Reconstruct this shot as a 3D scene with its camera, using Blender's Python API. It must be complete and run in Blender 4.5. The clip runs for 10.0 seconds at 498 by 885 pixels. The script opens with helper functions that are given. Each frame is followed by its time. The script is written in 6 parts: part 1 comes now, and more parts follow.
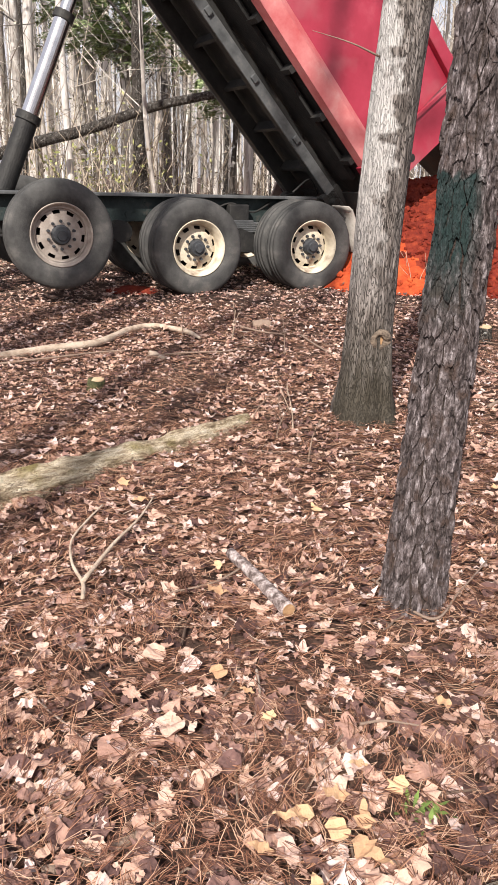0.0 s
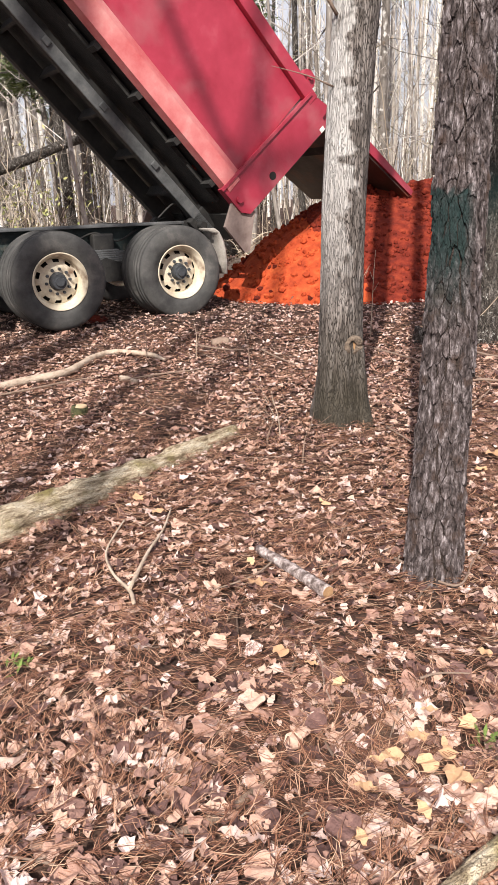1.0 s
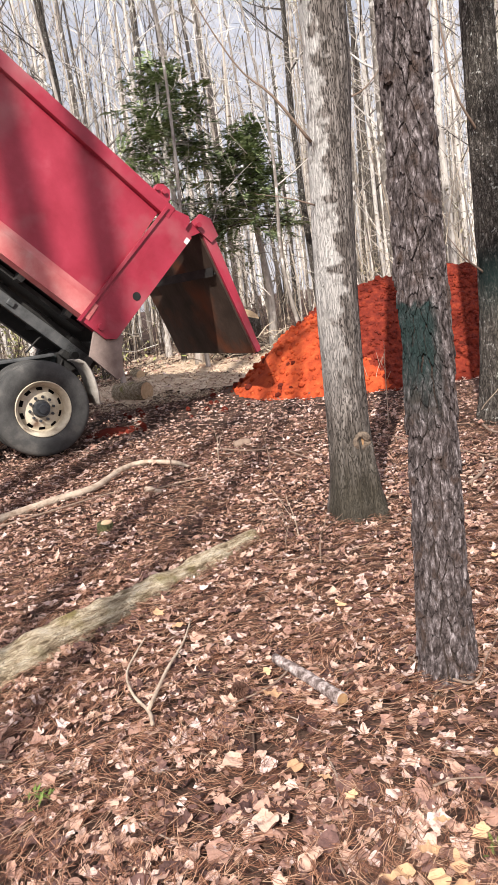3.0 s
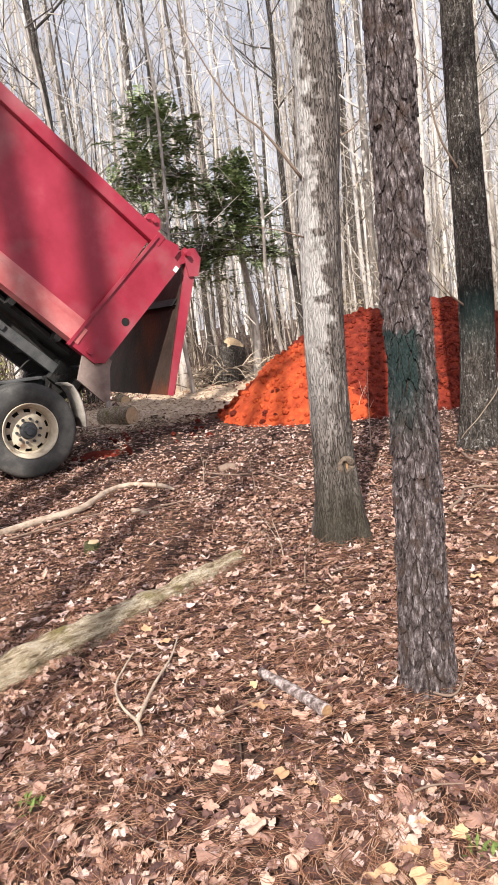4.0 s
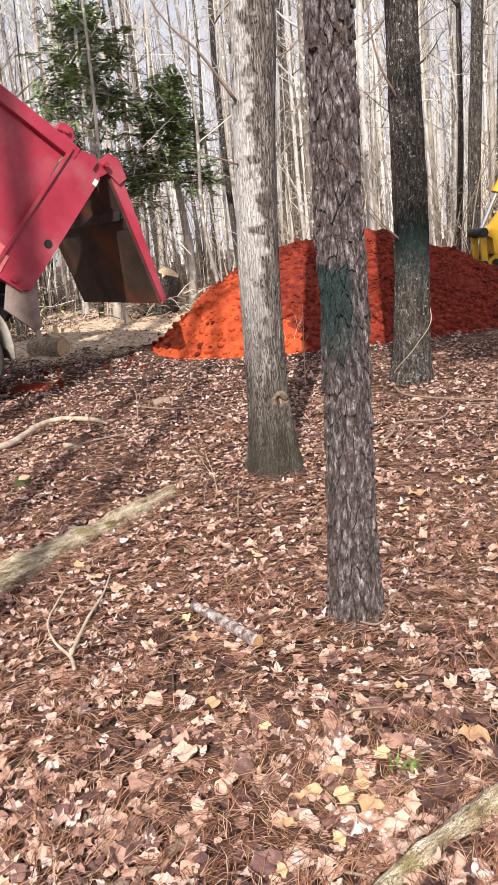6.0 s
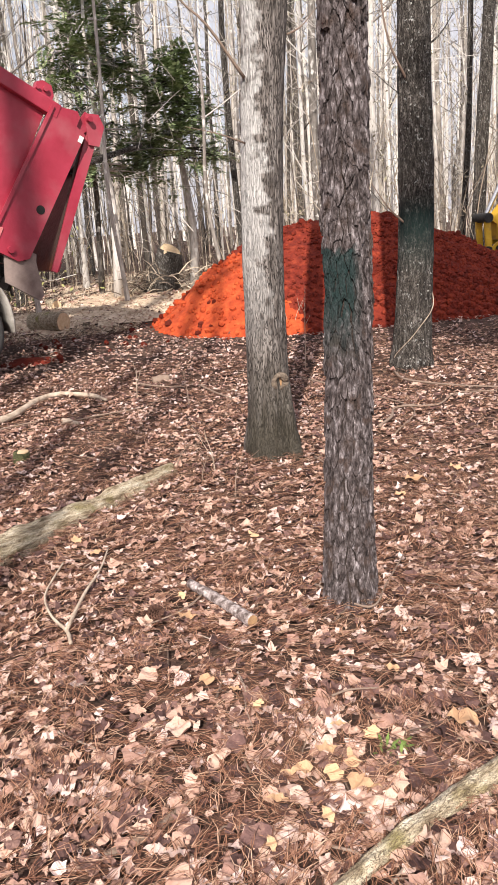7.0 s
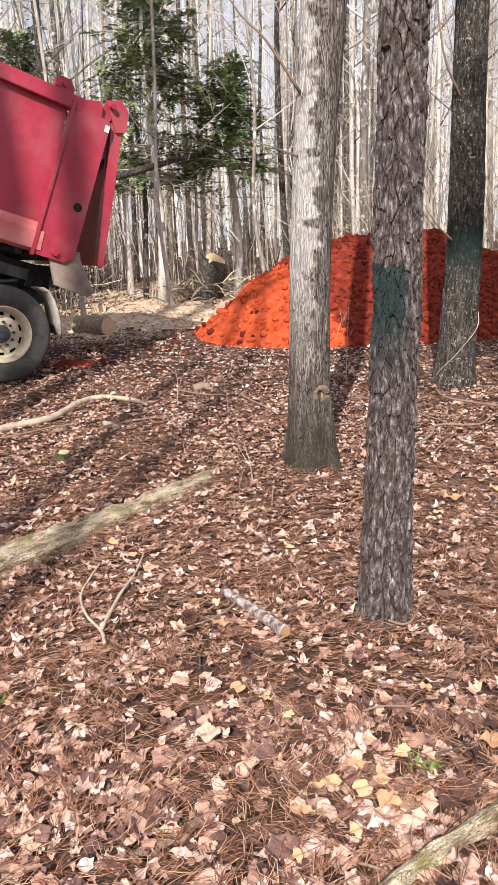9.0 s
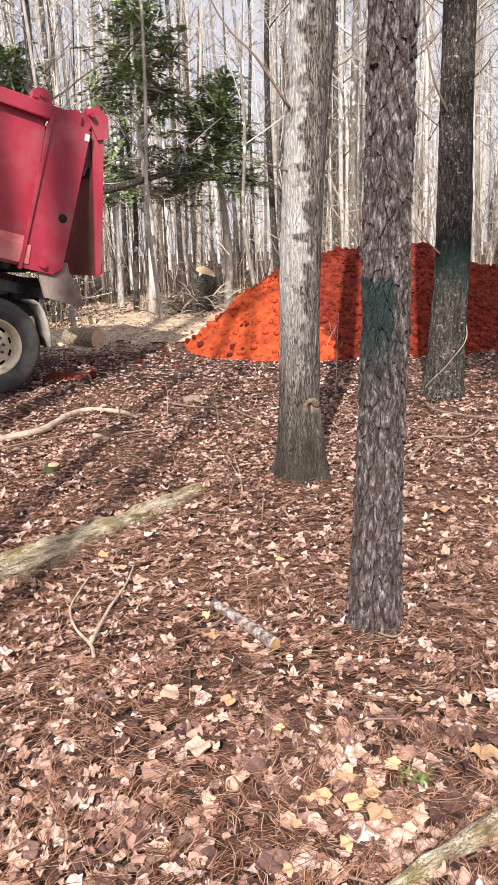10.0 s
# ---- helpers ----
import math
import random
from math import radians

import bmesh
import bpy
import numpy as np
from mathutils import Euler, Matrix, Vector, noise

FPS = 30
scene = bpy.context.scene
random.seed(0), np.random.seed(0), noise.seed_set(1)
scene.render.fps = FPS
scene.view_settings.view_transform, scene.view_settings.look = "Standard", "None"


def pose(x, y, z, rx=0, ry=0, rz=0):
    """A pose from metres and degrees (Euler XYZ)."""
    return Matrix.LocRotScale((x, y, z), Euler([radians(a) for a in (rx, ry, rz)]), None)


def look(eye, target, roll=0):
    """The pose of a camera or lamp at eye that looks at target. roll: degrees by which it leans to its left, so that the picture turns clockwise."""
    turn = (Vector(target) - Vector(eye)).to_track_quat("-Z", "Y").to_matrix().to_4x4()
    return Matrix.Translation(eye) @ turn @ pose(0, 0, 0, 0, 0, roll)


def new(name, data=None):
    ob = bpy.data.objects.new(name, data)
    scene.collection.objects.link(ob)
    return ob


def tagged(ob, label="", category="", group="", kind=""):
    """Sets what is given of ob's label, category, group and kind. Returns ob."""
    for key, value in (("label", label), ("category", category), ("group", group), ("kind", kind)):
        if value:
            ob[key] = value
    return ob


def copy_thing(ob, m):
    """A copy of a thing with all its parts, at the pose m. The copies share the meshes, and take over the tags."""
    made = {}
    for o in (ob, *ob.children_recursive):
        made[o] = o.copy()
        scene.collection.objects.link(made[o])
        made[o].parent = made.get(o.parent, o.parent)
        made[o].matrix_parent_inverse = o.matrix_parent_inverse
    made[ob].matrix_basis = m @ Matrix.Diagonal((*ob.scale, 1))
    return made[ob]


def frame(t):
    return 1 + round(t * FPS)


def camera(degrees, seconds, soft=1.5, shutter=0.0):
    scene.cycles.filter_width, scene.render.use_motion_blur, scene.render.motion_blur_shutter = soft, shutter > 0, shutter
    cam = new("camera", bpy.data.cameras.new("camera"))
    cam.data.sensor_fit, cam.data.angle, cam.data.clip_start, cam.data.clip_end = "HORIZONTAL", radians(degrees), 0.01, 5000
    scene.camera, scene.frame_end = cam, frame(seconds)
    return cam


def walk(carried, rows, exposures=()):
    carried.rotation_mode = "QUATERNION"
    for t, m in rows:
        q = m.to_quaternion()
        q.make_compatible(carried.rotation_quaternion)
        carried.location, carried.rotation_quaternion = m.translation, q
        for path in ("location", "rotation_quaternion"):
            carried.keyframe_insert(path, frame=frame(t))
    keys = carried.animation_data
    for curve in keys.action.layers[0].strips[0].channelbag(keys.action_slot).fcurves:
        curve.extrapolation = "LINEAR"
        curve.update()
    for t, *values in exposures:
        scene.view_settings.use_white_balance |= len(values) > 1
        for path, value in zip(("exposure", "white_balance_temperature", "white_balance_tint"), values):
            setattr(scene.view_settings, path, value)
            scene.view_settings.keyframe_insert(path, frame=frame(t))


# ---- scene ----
cam = camera(36.5, 10.0, soft=1.0)
METRES, EYE, TILT, LEAN, TURN = 1.2, 1.5, -19.5, -1.8, 0.0
ROWS = [
    (0.0, 0.0, 0.0, 0.0, 0.0, 0.0, -0.0),
    (0.5, -0.2272, 0.0053, 0.0288, -3.91, 3.9, 2.24),
    (1.0, -0.3089, -0.1886, -0.0409, -5.2, 1.25, 5.36),
    (1.5, -0.3218, -0.2757, -0.0207, -5.81, 3.86, 8.34),
    (2.0, -0.3074, -0.2668, -0.0148, -5.18, 5.76, 8.96),
    (2.2, -0.3081, -0.2735, -0.0106, -4.47, 5.62, 8.98),
    (3.3, -0.121, -0.325, 0.0113, -0.92, 9.74, 10.47),
    (3.5, -0.1379, -0.3529, -0.002, -1.52, 10.21, 10.38),
    (4.0, -0.2008, -0.3954, -0.027, -2.99, 10.35, 9.53),
    (4.5, -0.2017, -0.4002, -0.0278, -4.51, 9.74, 9.36),
    (5.0, -0.1728, -0.3832, -0.0259, -6.15, 8.26, 9.83),
    (5.5, -0.1703, -0.3808, -0.0204, -7.22, 6.25, 10.2),
    (6.0, -0.1821, -0.3785, -0.0145, -7.84, 4.4, 10.1),
    (7.5, -0.1959, -0.3974, -0.0082, -7.78, 2.76, 7.6),
    (8.0, -0.2042, -0.4005, -0.0091, -7.14, 3.16, 6.76),
    (8.5, -0.2134, -0.4017, -0.0072, -6.36, 3.55, 6.15),
    (9.0, -0.2185, -0.4022, -0.0075, -5.71, 3.89, 5.71),
    (9.5, -0.2203, -0.4051, -0.0072, -5.73, 4.26, 5.58),
    (10.0, -0.2194, -0.408, -0.0071, -6.47, 4.75, 5.78),
]
walk(cam, [(t, pose(0, 0, EYE, TILT, LEAN, TURN) @ pose(METRES * x, METRES * y, METRES * z, 90 + pitch, roll, yaw)) for t, x, y, z, yaw, pitch, roll in ROWS])

# ---------------- world, sun ----------------
SUN_DIR = Vector((-0.25, -0.80, 0.70)).normalized()
world = bpy.data.worlds.new("world")
scene.world = world
world.use_nodes = True
wn = world.node_tree
bg = wn.nodes["Background"]
sky = wn.nodes.new("ShaderNodeTexSky")
sky.sky_type = "NISHITA"
sky.sun_disc = False
sky.sun_elevation = math.asin(SUN_DIR.z)
sky.sun_rotation = math.atan2(SUN_DIR.x, SUN_DIR.y)
sky.dust_density = 4.0
sky.ozone_density = 1.0
# thin bright cloud over most of the sky
cn = wn.nodes.new("ShaderNodeTexNoise")
cn.inputs["Scale"].default_value = 3.0
cn.inputs["Detail"].default_value = 5
cr = wn.nodes.new("ShaderNodeMapRange")
cr.inputs[1].default_value, cr.inputs[2].default_value, cr.inputs[3].default_value, cr.inputs[4].default_value = 0.3, 0.65, 0.45, 0.92
cm = wn.nodes.new("ShaderNodeMix")
cm.data_type = "RGBA"
cm.inputs[7].default_value = (6.6, 6.4, 6.95, 1)
wn.links.new(cn.outputs[0], cr.inputs[0])
wn.links.new(cr.outputs[0], cm.inputs[0])
wn.links.new(sky.outputs[0], cm.inputs[6])
wn.links.new(cm.outputs[2], bg.inputs[0])
bg.inputs[1].default_value = 0.098
scene.view_settings.exposure = 0.53
sun = new("sun", bpy.data.lights.new("sun", "SUN"))
sun.data.energy = 5.0
sun.data.angle = radians(0.53)
sun.data.color = (1.0, 0.93, 0.84)
sun.matrix_world = look((SUN_DIR * 40)[:], (0, 0, 0))

# ---------------- materials ----------------


def mat(name, stops, scale=8.0, rough=0.8, bump=0.0, bscale=None, metal=0.0, detail=6.0, stretch=(1, 1, 1), island=False,
        spread=0.0, randobj=False, second=None, spec=0.3, gate=None, cracks=None):
    """A noise-ramp material. stops: (position, colour). second: (colour, scale, low, high) laid over in patches."""
    m = bpy.data.materials.new(name)
    m.use_nodes = True
    nt = m.node_tree
    b = nt.nodes["Principled BSDF"]
    tc = nt.nodes.new("ShaderNodeTexCoord")
    mp = nt.nodes.new("ShaderNodeMapping")
    mp.inputs["Scale"].default_value = stretch
    nt.links.new(tc.outputs["Object"], mp.inputs[0])
    nz = nt.nodes.new("ShaderNodeTexNoise")
    nz.inputs["Scale"].default_value = scale
    nz.inputs["Detail"].default_value = detail
    nz.inputs["Roughness"].default_value = 0.65
    nt.links.new(mp.outputs[0], nz.inputs[0])
    fac = nz.outputs[0]
    if island or randobj:
        src = nt.nodes.new("ShaderNodeNewGeometry").outputs["Random Per Island"] if island else nt.nodes.new("ShaderNodeObjectInfo").outputs["Random"]
        mx = nt.nodes.new("ShaderNodeMix")
        mx.inputs[0].default_value = spread
        nt.links.new(fac, mx.inputs[2])
        nt.links.new(src, mx.inputs[3])
        fac = mx.outputs[0]
    rp = nt.nodes.new("ShaderNodeValToRGB")
    els = rp.color_ramp.elements
    while len(els) < len(stops):
        els.new(0.5)
    for e, (p, c) in zip(els, stops):
        e.position, e.color = p, (*c, 1)
    nt.links.new(fac, rp.inputs[0])
    col = rp.outputs[0]
    def overlay(col):
        c2, s2, lo, hi = second
        n2 = nt.nodes.new("ShaderNodeTexNoise")
        n2.inputs["Scale"].default_value = s2
        n2.inputs["Detail"].default_value = 5
        nt.links.new(tc.outputs["Object"], n2.inputs[0])
        mr = nt.nodes.new("ShaderNodeMapRange")
        mr.inputs[1].default_value, mr.inputs[2].default_value = lo, hi
        nt.links.new(n2.outputs[0], mr.inputs[0])
        m2 = nt.nodes.new("ShaderNodeMix")
        m2.data_type = "RGBA"
        if gate:
            # lichen keeps off the foot of the trunk; its pale side also paints in sunlight
            sx = nt.nodes.new("ShaderNodeSeparateXYZ")
            nt.links.new(tc.outputs["Object"], sx.inputs[0])
            g0 = nt.nodes.new("ShaderNodeMapRange")
            g0.inputs[1].default_value, g0.inputs[2].default_value = gate[0], gate[1]
            nt.links.new(sx.outputs[2], g0.inputs[0])
            sl = nt.nodes.new("ShaderNodeMath")
            sl.operation = "MULTIPLY_ADD"
            sl.inputs[1].default_value = gate[2]
            nt.links.new(sx.outputs[0], sl.inputs[0])
            nt.links.new(n2.outputs[0], sl.inputs[2])
            nt.links.new(sl.outputs[0], mr.inputs[0])
            mg = nt.nodes.new("ShaderNodeMath")
            mg.operation = "MULTIPLY"
            nt.links.new(mr.outputs[0], mg.inputs[0])
            nt.links.new(g0.outputs[0], mg.inputs[1])
            nt.links.new(mg.outputs[0], m2.inputs[0])
        else:
            nt.links.new(mr.outputs[0], m2.inputs[0])
        nt.links.new(col, m2.inputs[6])
        m2.inputs[7].default_value = (*c2, 1)
        col = m2.outputs[2]
        return col

    if second and not gate:
        col = overlay(col)
    crack = None
    if cracks:
        sc, width, cc, warp = cracks
        cmap = nt.nodes.new("ShaderNodeMapping")
        cmap.inputs["Scale"].default_value = sc
        nt.links.new(tc.outputs["Object"], cmap.inputs[0])
        wob = nt.nodes.new("ShaderNodeTexNoise")
        wob.inputs["Scale"].default_value = 1.5
        wob.inputs["Detail"].default_value = 4
        nt.links.new(cmap.outputs[0], wob.inputs[0])
        wmx = nt.nodes.new("ShaderNodeMix")
        wmx.data_type = "RGBA"
        wmx.blend_type = "ADD"
        wmx.inputs[0].default_value = 1.0
        nt.links.new(cmap.outputs[0], wmx.inputs[6])
        wsc = nt.nodes.new("ShaderNodeVectorMath")
        wsc.operation = "SCALE"
        wsc.inputs[3].default_value = warp
        nt.links.new(wob.outputs[1], wsc.inputs[0])
        nt.links.new(wsc.outputs[0], wmx.inputs[7])
        vo = nt.nodes.new("ShaderNodeTexVoronoi")
        vo.feature = "DISTANCE_TO_EDGE"
        nt.links.new(wmx.outputs[2], vo.inputs[0])
        vr = nt.nodes.new("ShaderNodeMapRange")
        vr.inputs[1].default_value, vr.inputs[2].default_value = width * 0.25, width
        nt.links.new(vo.outputs[0], vr.inputs[0])
        crack = vr.outputs[0]
        m3 = nt.nodes.new("ShaderNodeMix")
        m3.data_type = "RGBA"
        nt.links.new(crack, m3.inputs[0])
        m3.inputs[6].default_value = (*cc, 1)
        nt.links.new(col, m3.inputs[7])
        col = m3.outputs[2]
    if second and gate:
        col = overlay(col)
    nt.links.new(col, b.inputs["Base Color"])
    b.inputs["Roughness"].default_value = rough
    b.inputs["Metallic"].default_value = metal
    b.inputs["Specular IOR Level"].default_value = spec
    if bump:
        bn = nt.nodes.new("ShaderNodeTexNoise")
        bn.inputs["Scale"].default_value = bscale or scale * 4
        bn.inputs["Detail"].default_value = 8
        nt.links.new(mp.outputs[0], bn.inputs[0])
        bp = nt.nodes.new("ShaderNodeBump")
        bp.inputs["Strength"].default_value = bump
        bp.inputs["Distance"].default_value = 0.02
        nt.links.new(bn.outputs[0], bp.inputs["Height"])
        nt.links.new(bp.outputs[0], b.inputs["Normal"])
        if crack is not None:
            b2 = nt.nodes.new("ShaderNodeBump")
            b2.inputs["Strength"].default_value = 0.9
            b2.inputs["Distance"].default_value = 0.012
            nt.links.new(crack, b2.inputs["Height"])
            nt.links.new(bp.outputs[0], b2.inputs["Normal"])
            nt.links.new(b2.outputs[0], b.inputs["Normal"])
    return m


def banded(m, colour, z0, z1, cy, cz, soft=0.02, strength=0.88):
    """Adds a band of colour, as of sprayed paint on two trunks, between z0 and z1 (object space) on the side given by
    the direction (cy, cz) in plan.
    """
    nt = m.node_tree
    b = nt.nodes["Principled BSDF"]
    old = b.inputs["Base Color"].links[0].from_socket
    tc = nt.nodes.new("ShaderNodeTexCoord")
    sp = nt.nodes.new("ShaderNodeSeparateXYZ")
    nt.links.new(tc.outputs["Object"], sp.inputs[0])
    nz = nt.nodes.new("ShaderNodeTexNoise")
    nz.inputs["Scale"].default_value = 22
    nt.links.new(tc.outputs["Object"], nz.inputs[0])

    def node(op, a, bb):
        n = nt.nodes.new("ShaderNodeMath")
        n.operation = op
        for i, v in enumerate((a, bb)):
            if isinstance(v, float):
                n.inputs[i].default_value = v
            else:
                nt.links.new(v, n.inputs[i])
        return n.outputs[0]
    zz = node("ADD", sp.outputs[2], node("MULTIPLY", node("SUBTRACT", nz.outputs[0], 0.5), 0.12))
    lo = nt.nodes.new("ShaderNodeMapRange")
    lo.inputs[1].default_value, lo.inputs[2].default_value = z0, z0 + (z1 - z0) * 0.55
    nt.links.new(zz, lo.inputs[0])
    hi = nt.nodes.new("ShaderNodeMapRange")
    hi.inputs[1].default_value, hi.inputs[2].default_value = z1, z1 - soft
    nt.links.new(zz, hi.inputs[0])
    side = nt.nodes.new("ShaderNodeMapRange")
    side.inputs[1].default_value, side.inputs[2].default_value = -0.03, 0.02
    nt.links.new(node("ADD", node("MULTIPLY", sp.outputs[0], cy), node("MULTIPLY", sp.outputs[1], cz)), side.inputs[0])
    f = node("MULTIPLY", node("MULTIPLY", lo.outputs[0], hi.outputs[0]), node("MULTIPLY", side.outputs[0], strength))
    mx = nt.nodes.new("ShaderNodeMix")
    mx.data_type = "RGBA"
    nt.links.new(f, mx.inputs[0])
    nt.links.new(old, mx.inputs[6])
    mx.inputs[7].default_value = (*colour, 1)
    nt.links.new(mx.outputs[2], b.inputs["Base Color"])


M_DUFF = mat("duff", [(0.3, (0.016, 0.010, 0.008)), (0.5, (0.05, 0.028, 0.021)), (0.7, (0.12, 0.07, 0.052))], 14, 0.95, 0.9, 60,
             second=((0.17, 0.10, 0.072), 0.9, 0.5, 0.75))
LEAFS = [(0.17, (0.048, 0.024, 0.022)), (0.34, (0.165, 0.090, 0.080)), (0.48, (0.39, 0.230, 0.178)), (0.64, (0.56, 0.375, 0.295)), (0.80, (0.62, 0.465, 0.425)), (0.95, (0.75, 0.65, 0.63))]
M_LEAF = mat("dry_leaf", LEAFS, 55, 0.75, 0.4, 160, island=True, spread=0.72)
M_LEAF_ONE = mat("dry_leaf_single", LEAFS, 2.5, 0.75, 0.4, 9, randobj=True, spread=0.62)
M_LEAF_YEL = mat("yellow_leaf", [(0.3, (0.48, 0.29, 0.17)), (0.7, (0.60, 0.39, 0.23))], 3, 0.7, 0.3, 12, randobj=True, spread=0.5)
M_NEEDLE = mat("pine_needle", [(0.12, (0.04, 0.017, 0.013)), (0.46, (0.21, 0.092, 0.058)), (0.7, (0.40, 0.205, 0.125)), (0.92, (0.66, 0.46, 0.33))], 20, 0.7, island=True, spread=0.8)
M_TWIG = mat("twig_bark", [(0.2, (0.10, 0.065, 0.05)), (0.6, (0.26, 0.19, 0.15)), (0.9, (0.5, 0.42, 0.36))], 25, 0.9, 0.5, island=True, spread=0.6)
M_PALE = mat("bare_wood", [(0.3, (0.26, 0.19, 0.14)), (0.6, (0.50, 0.41, 0.33))], 14, 0.85, 0.5, 60, stretch=(1, 1, 1))
M_PINE = mat("pine_bark", [(0.36, (0.026, 0.019, 0.019)), (0.46, (0.080, 0.063, 0.062)), (0.56, (0.175, 0.146, 0.149)), (0.68, (0.46, 0.41, 0.425))], 60, 0.95, 1.0, 190, stretch=(1, 1, 0.33), detail=12,
             second=((0.085, 0.058, 0.050), 14, 0.54, 0.66))
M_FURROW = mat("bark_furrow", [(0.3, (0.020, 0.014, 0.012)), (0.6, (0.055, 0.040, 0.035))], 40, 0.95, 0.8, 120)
banded(M_PINE, (0.010, 0.032, 0.032), 1.02, 1.49, -1.0, -0.35)
# pale on the left: lichen, with the sunlit side coloured in as well
M_OAK = mat("oak_bark", [(0.30, (0.055, 0.045, 0.040)), (0.46, (0.155, 0.133, 0.122)), (0.6, (0.26, 0.23, 0.215)), (0.75, (0.40, 0.37, 0.35))], 30, 0.9, 0.8, 90, stretch=(1, 1, 0.15), detail=9,
            second=((0.50, 0.48, 0.47), 13, 0.41, 0.55), gate=(0.7, 1.6, -2.6), cracks=((17, 17, 2.2), 0.085, (0.035, 0.028, 0.025), 1.5))
# oak bark darker towards the foot, on the -y side
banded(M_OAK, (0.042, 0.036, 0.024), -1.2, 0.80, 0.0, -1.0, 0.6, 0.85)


def dark_bark(name):
    return mat(name, [(0.34, (0.035, 0.029, 0.025)), (0.5, (0.125, 0.107, 0.094)), (0.68, (0.36, 0.33, 0.305))], 40, 0.95, 0.9, 90, stretch=(1, 1, 0.3),
               second=((0.55, 0.55, 0.53), 30.0, 0.62, 0.66), cracks=((26, 26, 7), 0.16, (0.014, 0.012, 0.011), 0.9))


M_DARK = dark_bark("dark_bark")
M_TREE3 = dark_bark("painted_dark_bark")
banded(M_TREE3, (0.006, 0.026, 0.025), 0.90, 1.66, 0.0, -1.0, 0.22, 0.85)
M_FAR = mat("woodland_bark", [(0.10, (0.05, 0.042, 0.036)), (0.30, (0.27, 0.235, 0.205)), (0.54, (0.52, 0.465, 0.415)), (0.85, (0.82, 0.78, 0.74))], 6, 0.9, 0.5, 30, stretch=(1, 1, 0.4), island=True, spread=0.85)
M_BARE = mat("grey_bark", [(0.26, (0.05, 0.042, 0.037)), (0.48, (0.25, 0.222, 0.202)), (0.70, (0.62, 0.58, 0.55))], 18, 0.9, 0.9, 60, stretch=(1, 1, 0.22), randobj=True, spread=0.42, detail=10, second=((0.60, 0.58, 0.56), 7, 0.58, 0.66))
M_CEDAR = mat("cedar_foliage", [(0.2, (0.07, 0.10, 0.045)), (0.55, (0.19, 0.25, 0.11)), (0.9, (0.38, 0.44, 0.24))], 4, 0.8, island=True, spread=0.7)
M_BRUSH = mat("dry_brush", [(0.2, (0.10, 0.078, 0.062)), (0.55, (0.34, 0.275, 0.215)), (0.9, (0.66, 0.57, 0.46))], 4, 0.9, island=True, spread=0.8)
# one clay in two colours: shaded red, and a lighter orange painting in sunlight
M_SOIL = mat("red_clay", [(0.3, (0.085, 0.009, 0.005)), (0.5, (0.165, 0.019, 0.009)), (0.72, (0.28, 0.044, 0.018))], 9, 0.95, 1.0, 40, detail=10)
M_CLAY_LIT = mat("sunlit_orange_clay", [(0.3, (0.25, 0.032, 0.011)), (0.5, (0.41, 0.062, 0.019)), (0.72, (0.54, 0.110, 0.033))], 7, 0.95, 1.0, 40, detail=10)
M_RED = mat("red_paint", [(0.3, (0.27, 0.018, 0.038)), (0.6, (0.36, 0.032, 0.062)), (0.8, (0.44, 0.075, 0.108))], 2.2, 0.42, 0.12, 30, spec=0.5,
            second=((0.36, 0.13, 0.145), 1.6, 0.5, 0.8))
# dusty red, lightened to paint in the sun on the sloped lower rail
M_RED_LIT = mat("dusty_sunlit_red", [(0.3, (0.46, 0.08, 0.09)), (0.6, (0.55, 0.19, 0.19)), (0.85, (0.58, 0.32, 0.30))], 3.0, 0.65, 0.2, 40)
M_BLACK = mat("black_steel", [(0.3, (0.012, 0.012, 0.013)), (0.6, (0.03, 0.029, 0.028)), (0.8, (0.085, 0.07, 0.06))], 5, 0.6, 0.3, 40)
M_GREY = mat("worn_steel", [(0.3, (0.08, 0.085, 0.09)), (0.6, (0.16, 0.165, 0.17)), (0.8, (0.28, 0.27, 0.26))], 6, 0.45, 0.2, 50, metal=0.4)
M_FRAME = mat("green_black_steel", [(0.3, (0.012, 0.02, 0.02)), (0.6, (0.03, 0.042, 0.042)), (0.8, (0.12, 0.10, 0.085))], 6, 0.6, 0.3, 40)
M_GATE_IN = mat("scoured_steel", [(0.3, (0.035, 0.024, 0.020)), (0.55, (0.075, 0.052, 0.043)), (0.8, (0.15, 0.10, 0.08))], 2.5, 0.5, 0.25, 25, metal=0.3,
                second=((0.20, 0.065, 0.032), 1.4, 0.52, 0.72))
M_TYRE = mat("tyre_rubber", [(0.3, (0.03, 0.03, 0.031)), (0.55, (0.07, 0.069, 0.068)), (0.8, (0.16, 0.15, 0.14))], 4, 0.8, 0.25, 60)
M_RIM = mat("cream_rim", [(0.3, (0.42, 0.35, 0.26)), (0.6, (0.66, 0.60, 0.48)), (0.8, (0.74, 0.70, 0.60))], 6, 0.55, 0.15, 40, second=((0.20, 0.13, 0.09), 5, 0.58, 0.75))
M_STEELRIM = mat("dusty_steel_rim", [(0.3, (0.22, 0.18, 0.155)), (0.6, (0.42, 0.37, 0.33)), (0.8, (0.56, 0.51, 0.47))], 6, 0.5, 0.15, 40, metal=0.3)
M_APRON = mat("dusty_plate", [(0.3, (0.14, 0.10, 0.09)), (0.6, (0.27, 0.21, 0.19)), (0.8, (0.38, 0.28, 0.25))], 4, 0.75, 0.3, 40)
